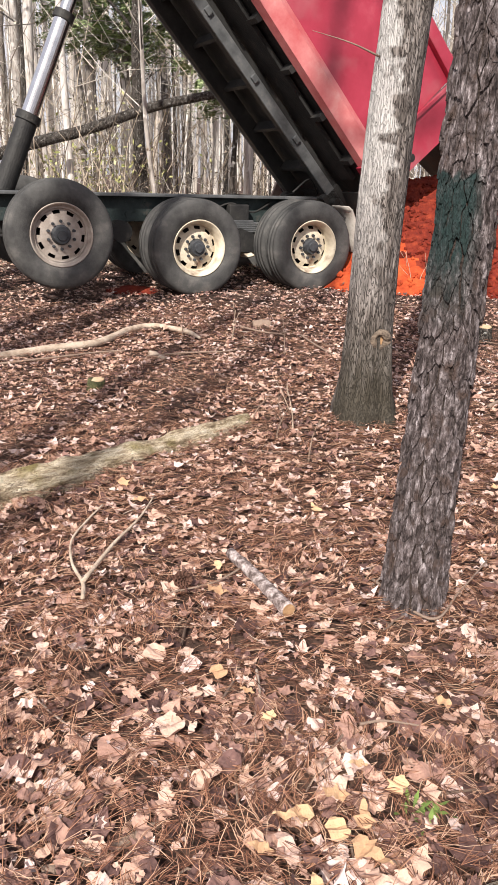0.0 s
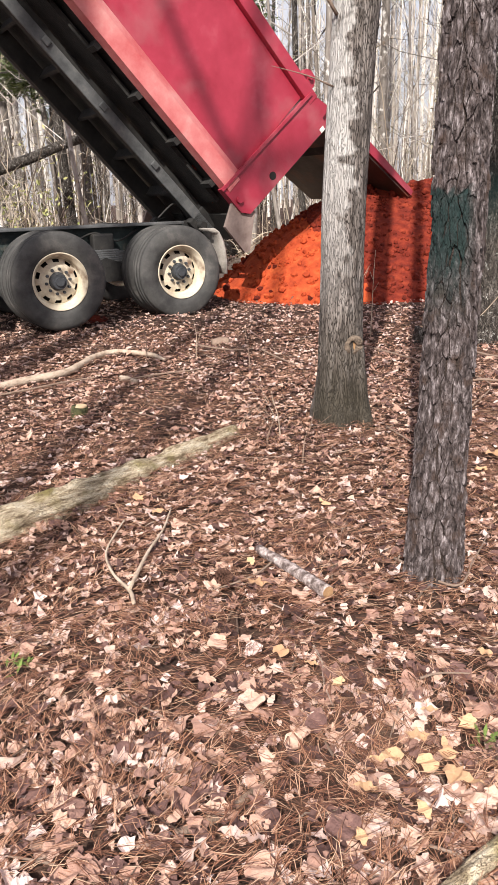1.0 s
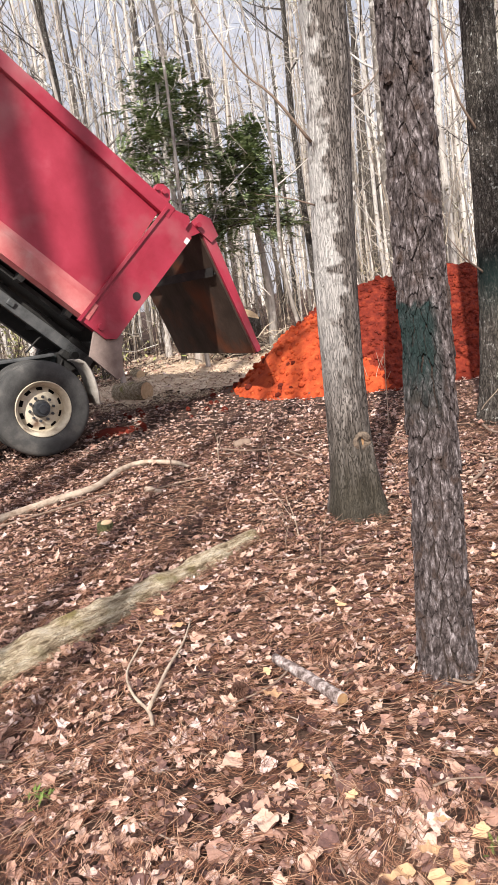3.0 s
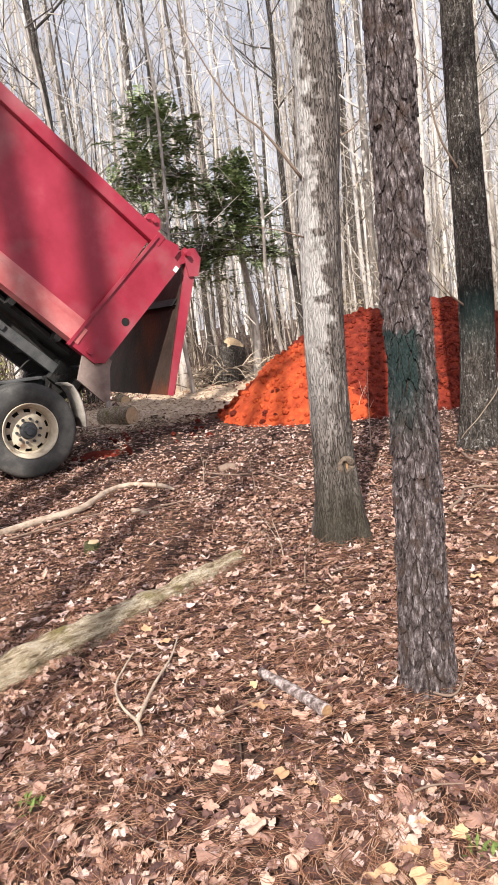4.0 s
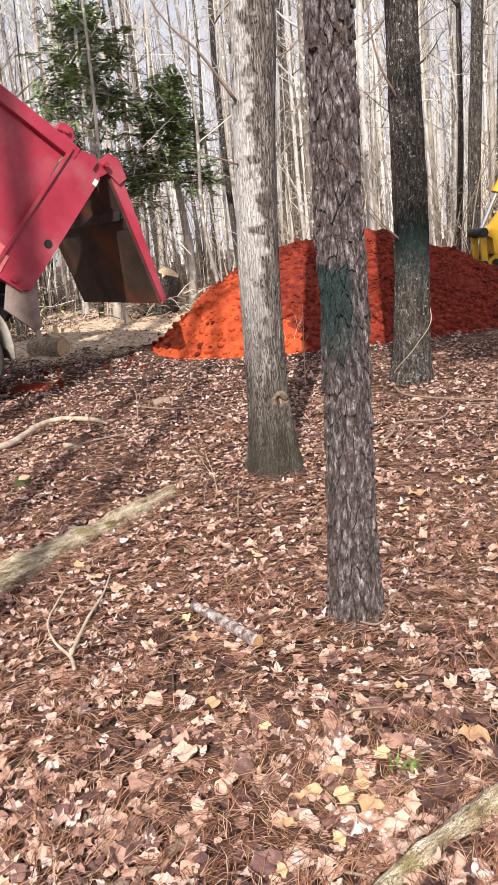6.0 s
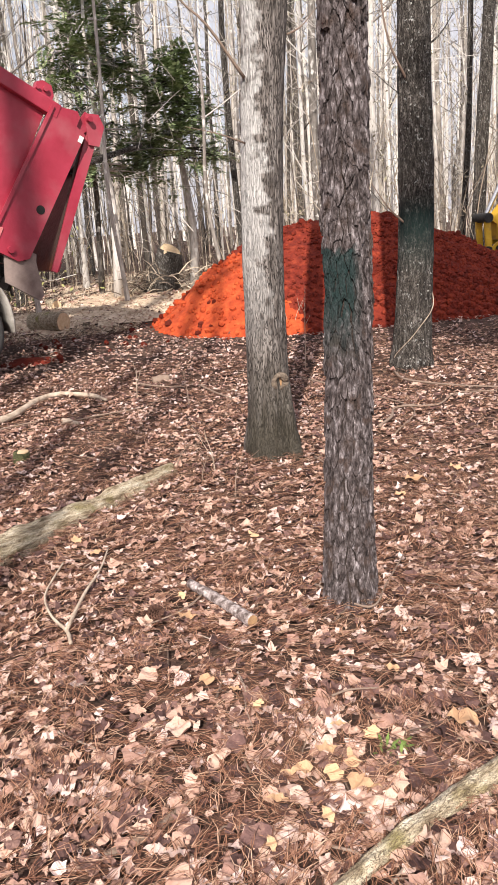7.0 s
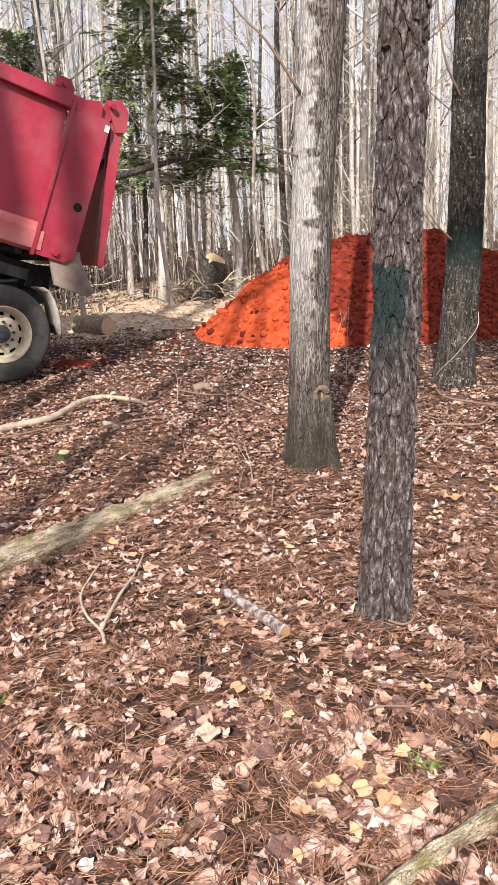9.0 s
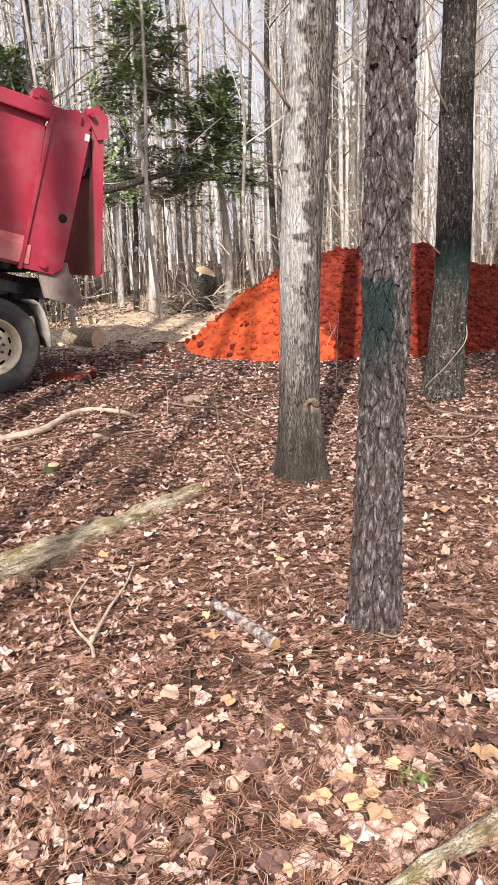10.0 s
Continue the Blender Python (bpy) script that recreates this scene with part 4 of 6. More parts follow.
# ---------------- woodland ----------------


def bare_tree_template(seed, h, r, lean):
    rnd = random.Random(seed)
    pts = [Vector((0, 0, -0.2)), Vector((0, 0, 0.3))]
    for i in range(1, 6):
        pts.append(Vector((lean * i / 5 + rnd.uniform(-0.1, 0.1), rnd.uniform(-0.1, 0.1), h * i / 5)))
    line = smooth_path(pts, 4)
    rad = [r * (1.25 - 0.25 * min(1, max(0, p.z) / 0.5)) * (1 - 0.72 * max(0, p.z) / h) for p in line]
    v, f = tube(line, rad, 12, 0.12, 5)
    tree = obj("bare_tree", None, None, None, "slender leafless hardwood tree with grey bark", "tree", "trees of the woodland")
    obj("trunk", mesh_from("trunk", v, f), tree, M_BARE)
    out = []
    for k in range(7):
        z = h * rnd.uniform(0.22, 0.95)
        i = min(len(line) - 2, next(j for j, p in enumerate(line) if p.z >= z))
        a = rnd.uniform(0, 6.28)
        twig_tree(rnd, line[i], (math.cos(a), math.sin(a), rnd.uniform(0.4, 1.4)), h * rnd.uniform(0.14, 0.3), max(0.012, rad[i] * 0.42), 2, out, 4)
    v, f = join(out)
    obj("crown", mesh_from("crown", v, f), tree, M_BARE)
    return tree


templates = [bare_tree_template(20 + k, h, r, lean) for k, (h, r, lean) in enumerate(
    [(12, 0.075, 0.3), (14, 0.10, -0.4), (9, 0.042, 0.6), (11, 0.052, -0.3), (13, 0.12, 0.1), (8, 0.034, -0.7), (10, 0.042, 0.4)])]


def far_from_view(x, y):
    """Keeps trees off the camera, the truck's way and the heap."""
    if math.hypot(x, y + 0.2) < 2.2:
        return False
    if -13 < x < 9 and 1.0 < y < 12.6:
        return False
    return True


def darken(t):
    """A tree of a darker-barked kind."""
    for c in t.children:
        c.material_slots[0].link = "OBJECT"
        c.material_slots[0].material = M_DARK
    tagged(t, "slender leafless tree with dark rough bark", "tree", "trees of the woodland")


def plant():
    rnd = random.Random(8)
    # known trunks: (x, y, template, turn, scale)
    fixed = [(-1.50, 13.2, 5, 0, 1.25), (-1.95, 15.0, 1, 1, 1.0), (4.68, 17.0, 4, 2, 0.95), (1.95, 14.4, 2, 3, 1.0), (0.05, 14.0, 6, 4, 1.0), (-0.4, 16.5, 3, 5, 1.1), (7.4, 15.5, 0, 0, 1.0),
             (6.2, 17.5, 4, 1, 0.9), (2.6, 15.6, 0, 2, 1.0), (3.4, 14.8, 5, 1, 1.1), (-3.2, 14.5, 0, 2, 1.0), (-4.4, 16.5, 4, 4, 1.0), (-6.0, 15.0, 1, 3, 1.0), (-2.5, 18, 3, 2, 1.0), (5.6, 14.2, 2, 5, 1.0)]
    spots = [(x, y) for x, y, *_ in fixed]
    for x, y, k, turn, s in fixed:
        t = copy_thing(templates[k], pose(x, y, gh(x, y), 0, 0, turn * 57))
        t.scale = (s, s, s)
        if (x, y) in ((-1.95, 15.0), (2.6, 15.6), (-6.0, 15.0), (7.4, 15.5)):
            darken(t)
    n = 0
    while n < 80:
        if n < 47:
            y = rnd.uniform(13.5, 32)
            x = rnd.uniform(-0.42 * y - 2, 0.52 * y + 2)
        else:
            a, d = rnd.uniform(0, 6.28), rnd.uniform(4.0, 16)
            x, y = d * math.cos(a), -0.3 + d * math.sin(a)
            if y > 2.5 and abs(x) < 0.5 * y + 1:
                continue
            along, across = -0.51 * x - 0.86 * (y - 6), -0.86 * x + 0.51 * (y - 6)
            if along > 0 and abs(across) < 5.5:
                continue
        if not far_from_view(x, y) or any(math.hypot(x - a, y - b) < 0.9 for a, b in spots):
            continue
        spots.append((x, y))
        k = rnd.randrange(7)
        s = rnd.uniform(0.8, 1.2)
        t = copy_thing(templates[k], pose(x, y, gh(x, y), rnd.uniform(-3, 3), rnd.uniform(-3, 3), rnd.uniform(0, 360)))
        t.scale = (s, s, s)
        if rnd.random() < 0.22:
            darken(t)
        n += 1
    # the templates themselves stand in the wood too
    for k, t in enumerate(templates):
        a = k * 3.4 - 9
        t.matrix_basis = pose(a, 24 + (k % 3) * 2.7, gh(a, 24), 0, 0, k * 40)


plant()


def tall_pine(x, y, r, h, z0, reach, seed, fork=0.0, limbs=46):
    """A tall pine out of view, added for its shade: bare trunk, needled crown from z0 up."""
    rnd = random.Random(seed)
    tree = obj("tall_pine", None, None, None, "unseen tall pine with long bare trunk and high needled crown, added for its shade", "tree", "tall pines round the clearing")
    tree.location = (x, y, gh(x, y))
    line = [Vector((0.15 * math.sin(i + seed), 0.1 * math.cos(i * 2), -0.2 + h * i / 8)) for i in range(9)]
    pieces = [tube(line, [r * (1.1 - 0.07 * i) for i in range(9)], 14, 0.1, 4)]
    if fork:
        base = line[0].lerp(line[8], fork / h)
        for d in ((-0.5, 0.35, 1), (0.12, -0.1, 1), (0.6, -0.45, 1)):
            pieces.append(tube([base + Vector(d) * t for t in (0, 0.6, 1.4, 2.4, 3.6)], [r * 0.7, r * 0.6, r * 0.5, r * 0.4, r * 0.2], 8, cap=False))
    v, f = join(pieces)
    obj("trunk", mesh_from("trunk", v, f), tree, M_BARE)
    leaf = []
    for k in range(limbs if z0 < h else 0):
        z = z0 + (h - z0) * rnd.random()
        a = rnd.uniform(0, 6.28)
        ln = reach * rnd.uniform(0.4, 1.1) * (1.1 - 0.6 * (z - z0) / (h - z0))
        d = Vector((math.cos(a), math.sin(a), rnd.uniform(0, 0.4)))
        for q in range(int(ln * 12)):
            t = rnd.uniform(0.25, 1)
            spray(rnd, Vector((0, 0, z)) + d * ln * t, (d + Vector((rnd.uniform(-1, 1), rnd.uniform(-1, 1), rnd.uniform(-0.5, 0.8)))).normalized(), rnd.uniform(0.2, 0.4), leaf)
    if leaf:
        v, f = join(leaf)
        obj("foliage", mesh_from("foliage", v, f, False), tree, M_CEDAR, "green needle tufts")


def far_woods():
    rnd = random.Random(31)
    pieces = []
    for k in range(900):
        y = 24 + 66 * rnd.random() ** 1.3
        x = rnd.uniform(-0.62 * y - 4, 0.68 * y + 4)
        h = rnd.uniform(9, 17)
        r = rnd.choice((0.025, 0.035, 0.05, 0.07, 0.10)) * rnd.uniform(0.8, 1.3) * (1 + (y - 24) / 90)
        z = gh(x, y) - 0.1
        lx, ly = rnd.uniform(-0.8, 0.8), rnd.uniform(-0.5, 0.5)
        mid = (x + lx * 0.4 + rnd.uniform(-0.2, 0.2), y + ly * 0.4, z + h * 0.5)
        pieces.append(tube([(x, y, z), mid, (x + lx, y + ly, z + h)], [r, r * 0.72, r * 0.25], 5, cap=False))
        for b in range(rnd.randint(6, 11)):
            t = rnd.uniform(0.2, 0.95)
            p = Vector((x, y, z)).lerp(Vector((x + lx, y + ly, z + h)), t)
            a = rnd.uniform(0, 6.28)
            ln = rnd.uniform(0.8, 2.6)
            e = p + Vector((math.cos(a) * ln * 0.6, math.sin(a) * ln * 0.6, ln * rnd.uniform(0.4, 1.0)))
            pieces.append(tube([p, p.lerp(e, 0.5) + Vector((0, 0, -0.1)), e], [r * 0.3, r * 0.2, 0.006], 3, cap=False))
            e2 = p.lerp(e, 0.5) + Vector((rnd.uniform(-0.7, 0.7), rnd.uniform(-0.5, 0.5), rnd.uniform(0.3, 1.0)))
            pieces.append(tube([p.lerp(e, 0.5), e2], [r * 0.18, 0.005], 3, cap=False))
    v, f = join(pieces)
    obj("far_woods", mesh_from("far_woods", v, f), None, M_FAR, "dense leafless grey woodland fading into the distance", "woods", kind="stuff")


far_woods()


def brush():
    """Dry saplings, stems and dead leaves of the undergrowth behind the clearing."""
    rnd = random.Random(77)
    stems, leaves = [], []
    for k in range(1500):
        y = 12.8 + 13 * rnd.random() ** 1.4
        x = rnd.uniform(-0.45 * y - 2, 0.55 * y + 2)
        if (0 < x < 8 and y < 13.4) or (-1.6 < x < 3.0 and y < 15.8):
            continue
        h = rnd.choice((0.5, 0.8, 1.2, 1.8, 2.6, 3.6)) * rnd.uniform(0.7, 1.2)
        z = gh(x, y) - 0.03
        dx, dy = rnd.gauss(0, 0.45) * h * 0.6, rnd.uniform(-0.3, 0.3) * h
        r = 0.003 + 0.0028 * h
        top = Vector((x + dx, y + dy, z + h))
        stems.append(tube([(x, y, z), (x + dx * 0.15 + rnd.gauss(0, 0.05), y + dy * 0.3, z + h * 0.35), (x + dx * 0.45 + rnd.gauss(0, 0.08), y + dy * 0.6, z + h * 0.7), top], [r, r * 0.8, r * 0.6, 0.002], 4, cap=False))
        for b in range(3):
            p = Vector((x, y, z)).lerp(top, rnd.uniform(0.3, 0.9))
            e = p + Vector((rnd.uniform(-0.5, 0.5), rnd.uniform(-0.5, 0.5), rnd.uniform(0, 0.6))) * h * 0.5
            stems.append(tube([p, e], [r * 0.5, 0.002], 3, cap=False))
            if rnd.random() < 0.5:
                for q in range(4):
                    c = p.lerp(e, rnd.random())
                    s = rnd.uniform(0.02, 0.045)
                    ax = Vector((rnd.uniform(-1, 1), rnd.uniform(-1, 1), rnd.uniform(-1, 1))).normalized() * s
                    ay = Vector((rnd.uniform(-1, 1), rnd.uniform(-1, 1), rnd.uniform(-1, 1))).normalized() * s
                    leaves.append(([c - ax, c + ay * 0.6, c + ax, c - ay * 0.6], [(0, 1, 2, 3)]))
    green = []
    for k in range(900):
        c = Vector((rnd.gauss(-3.0, 0.9), rnd.gauss(15.6, 0.5), 0))
        c.z = gh(c.x, c.y) + abs(rnd.gauss(0.9, 0.6))
        ax = Vector((rnd.uniform(-1, 1), rnd.uniform(-1, 1), rnd.uniform(-1, 1))).normalized() * rnd.uniform(0.03, 0.07)
        ay = Vector((rnd.uniform(-1, 1), rnd.uniform(-1, 1), rnd.uniform(-1, 1))).normalized() * 0.03
        green.append(([c - ax, c + ay, c + ax, c - ay], [(0, 1, 2, 3)]))
    v, f = join(stems)
    ob = obj("undergrowth", mesh_from("undergrowth", v, f), None, M_BRUSH, "dry tangled undergrowth of bare stems", "brush", kind="stuff")
    v, f = join(leaves)
    obj("dead_leaves", mesh_from("dead_leaves", v, f, False), ob, M_BRUSH, "withered leaves on the stems", kind="stuff")
    v, f = join(green)
    obj("new_leaves", mesh_from("new_leaves", v, f, False), ob, M_SPRING, "yellow-green leaves on thin shrubs", kind="stuff")


brush()


def tangle():
    """Fine twigs and clinging dead leaves between the trunks."""
    rnd = random.Random(91)
    out, leaves = [], []
    for k in range(3000):
        y = rnd.uniform(13.5, 27)
        x = rnd.uniform(-0.42 * y - 2, 0.52 * y + 2)
        z = gh(x, y) + rnd.uniform(0.6, 9.5)
        ln = rnd.uniform(0.5, 2.2)
        d = Vector((rnd.gauss(0, 0.5), rnd.gauss(0, 0.4), rnd.uniform(-0.1, 1.1))).normalized() * ln
        q = Vector((x, y, z))
        m = q + d * 0.5 + Vector((rnd.gauss(0, 0.07), rnd.gauss(0, 0.07), rnd.gauss(0, 0.07)))
        r = rnd.uniform(0.004, 0.011)
        out.append(tube([q, m, q + d], [r, r * 0.7, r * 0.25], 3, cap=False))
        for b in range(2):
            e = m + Vector((rnd.gauss(0, 0.3), rnd.gauss(0, 0.3), rnd.uniform(0, 0.5)))
            out.append(tube([m, e], [r * 0.5, r * 0.15], 3, cap=False))
            for c in range(2):
                w = m.lerp(e, rnd.uniform(0.4, 1.1))
                a = Vector((rnd.uniform(-1, 1), rnd.uniform(-1, 1), rnd.uniform(-1, 1))).normalized() * rnd.uniform(0.02, 0.05)
                t = Vector((rnd.uniform(-1, 1), rnd.uniform(-1, 1), rnd.uniform(-1, 1))).normalized() * 0.02
                leaves.append(([w - a, w + t, w + a, w - t], [(0, 1, 2, 3)]))
    v, f = join(out)
    ob = obj("twig_tangle", mesh_from("twig_tangle", v, f), None, M_FAR, "tangle of fine bare twigs between the trunks", "twigs", kind="stuff")
    v, f = join(leaves)
    obj("clinging_leaves", mesh_from("clinging_leaves", v, f, False), ob, M_CLING, "small withered leaves still on the twigs", kind="stuff")


tangle()


def spray(rnd, p, d, size, out):
    """A flat drooping spray of evergreen foliage."""
    side = d.cross(Vector((0, 0, 1)))
    if side.length < 0.1:
        side = Vector((1, 0, 0))
    side.normalize()
    nrm = side.cross(d).normalized()
    for k in range(9):
        t = k / 8
        for sgn in (-1, 1):
            a = p + d * (size * t) - Vector((0, 0, size * 0.25 * t * t))
            ln = size * 0.5 * (1 - 0.65 * t) * rnd.uniform(0.7, 1.2)
            e = a + side * sgn * ln + d * ln * 0.55 + nrm * rnd.uniform(-0.2, 0.15) * ln
            w = (e - a).cross(nrm).normalized() * size * (0.035 + 0.05 * rnd.random())
            out.append(([a - w, a.lerp(e, 0.55) - w * 1.3, e, a.lerp(e, 0.55) + w * 1.3], [(0, 1, 2, 3)]))


# unseen pines added beside and behind the camera, placed to shade the truck, the heap and the floor
tall_pine(-5.93, -7.0, 0.19, 24.0, 21.5, 0.6, 2, limbs=30)
tall_pine(-6.58, -7.1, 0.20, 25.0, 22.0, 0.7, 3, limbs=30)
tall_pine(-4.56, -7.2, 0.10, 17.0, 99, 0.3, 5, fork=16.6)
tall_pine(-4.30, -7.6, 0.075, 20.5, 19.0, 0.4, 9, limbs=20)
tall_pine(-2.4, -14.0, 0.10, 25.5, 19.3, 1.5, 6, limbs=230)
tall_pine(-1.3, -14.5, 0.10, 25.5, 19.3, 2.0, 7, limbs=180)


def cedar(x, y, h, z0, reach, seed, label):
    rnd = random.Random(seed)
    tree = obj("cedar_tree", None, None, None, label, "evergreen tree", "evergreens behind the clearing")
    tree.location = (x, y, gh(x, y))
    line = [Vector((0.1 * math.sin(i), 0.05 * i / 6, -0.1 + h * i / 6)) for i in range(7)]
    v, f = tube(line, [0.10 * (1 - 0.13 * i) for i in range(7)], 12, 0.15, 5)
    obj("trunk", mesh_from("trunk", v, f), tree, M_BARE)
    limbs, leaf = [], []
    for k in range(74):
        z = z0 + (h - z0) * rnd.random() ** 1.15
        a = rnd.uniform(0, 6.28)
        ln = reach * (1.05 - 0.75 * (z - z0) / (h - z0)) * rnd.uniform(0.45, 1.15)
        d = Vector((math.cos(a), math.sin(a), rnd.uniform(-0.1, 0.35))).normalized()
        p0 = Vector((0, 0, z))
        pts = [p0 + d * ln * t - Vector((0, 0, 0.25 * ln * t * t)) for t in (0, 0.33, 0.66, 1)]
        limbs.append(tube(pts, [0.022, 0.015, 0.01, 0.004], 4, cap=False))
        for q in range(int(6 + ln * 9)):
            t = rnd.uniform(0.25, 1.05)
            c = p0 + d * ln * t - Vector((0, 0, 0.25 * ln * t * t)) + Vector((rnd.gauss(0, 0.1), rnd.gauss(0, 0.1), rnd.gauss(0, 0.14)))
            dd = (d + Vector((rnd.uniform(-1, 1), rnd.uniform(-1, 1), rnd.uniform(-0.7, 0.5)))).normalized()
            spray(rnd, c, dd, rnd.uniform(0.15, 0.36), leaf)
    v, f = join(limbs)
    obj("limb_tangle", mesh_from("limb_tangle", v, f), tree, M_BARE, kind="stuff")
    v, f = join(leaf)
    obj("foliage", mesh_from("foliage", v, f, False), tree, M_CEDAR, "dull green drooping evergreen sprays")


cedar(-0.1, 15.2, 5.9, 2.3, 1.7, 3, "young evergreen tree with sparse dull green foliage")
cedar(1.5, 15.8, 4.6, 2.6, 1.1, 5, "small shaded evergreen tree with dark foliage")
cedar(-2.6, 17.5, 5.5, 3.4, 1.2, 6, "evergreen tree with thin foliage")
cedar(-4.6, 22.0, 8.0, 4.5, 1.4, 7, "distant evergreen tree with thin high foliage")

# ---------------- leaf litter ----------------
LOBED = [(0, -0.5), (0.12, -0.30), (0.26, -0.24), (0.18, -0.08), (0.34, 0.04), (0.20, 0.14), (0.27, 0.32), (0.13, 0.38), (0, 0.52)]
OVAL = [(0, -0.5), (0.15, -0.35), (0.25, -0.1), (0.24, 0.12), (0.14, 0.36), (0, 0.55)]
POINT = [(0, -0.45), (0.24, -0.30), (0.30, -0.05), (0.16, 0.15), (0.10, 0.4), (0, 0.65)]
BROAD = [(0, -0.42), (0.22, -0.40), (0.40, -0.20), (0.36, -0.02), (0.36, 0.2), (0.2, 0.30), (0, 0.5)]
MAPLE = [(0, -0.45), (0.10, -0.32), (0.36, -0.30), (0.25, -0.12), (0.48, 0.06), (0.22, 0.12), (0.20, 0.28), (0, 0.58)]
SCRAP = [(0, -0.35), (0.22, -0.2), (0.12, 0.05), (0.26, 0.2), (0, 0.3)]


def leaf_shape(half, curl, fold, seed):
    """Vertices and faces of one curled leaf of length about 1, with a folded midrib."""
    rnd = random.Random(seed)
    k = len(half)
    vs, fs = [], []

    def put(x, y):
        z = curl * (y * y) * 1.2 + fold * abs(x) + 0.16 * math.sin(y * 9 + seed) * x + curl * 0.6 * x * x + 0.07 * math.sin(seed * 3 + y * 14)
        vs.append((x + 0.12 * math.sin(seed) * y * y, y, z))
    for x, y in half:
        put(0, y)
    for s in (1, -1):
        for x, y in half[1:-1]:
            put(s * x * rnd.uniform(*((0.6, 1.25) if k < 12 else (0.93, 1.07))), y + rnd.uniform(-0.06, 0.06) * (1 if k < 12 else 0.2))
    for s, o in ((1, k), (-1, k + k - 2)):
        for i in range(k - 1):
            a, b = i, i + 1
            ra = o + i - 1 if 0 < i < k - 1 else None
            rb = o + i if 0 < i + 1 < k - 1 else None
            q = [a] + ([ra] if ra is not None else []) + ([rb] if rb is not None else []) + [b]
            if len(q) > 2:
                fs.append(tuple(q if s > 0 else q[::-1]))
    return np.array(vs), fs


SHAPES = []
for i in range(36):
    rs = random.Random(100 + i)
    SHAPES.append(leaf_shape((LOBED, OVAL, SCRAP, POINT, BROAD, OVAL, LOBED, SCRAP, BROAD)[i % 9], rs.uniform(-0.9, 1.1), rs.uniform(-0.1, 0.6), i))


def fuller(half):
    """The same outline with more points, rounded."""
    q = smooth_path([(x, y, 0) for x, y in half], 2)
    return [(max(0.0, v.x), v.y) for v in q[:-1]] + [half[-1]]


def flat_leaf(half, curl, fold, seed):
    vs, fs = leaf_shape(fuller(half), curl, fold, seed)
    return vs, fs


FINE = [flat_leaf((LOBED, OVAL, POINT, BROAD, SCRAP, LOBED)[i % 6], (0.35, -0.3, 0.2, 0.5, -0.2, 0.1)[i % 6], (0.2, 0.1, 0.25, 0.05, 0.3, 0.12)[i % 6], i) for i in range(18)]


NEAR = []
for i in range(40):
    rs = random.Random(300 + i)
    NEAR.append(flat_leaf((LOBED, OVAL, MAPLE, BROAD, LOBED, POINT, OVAL, SCRAP)[i % 8], rs.uniform(-0.6, 0.8), rs.uniform(-0.1, 0.4), i))


def in_view(x, y, pad):
    return -0.46 * y - pad < x < 0.52 * y + pad


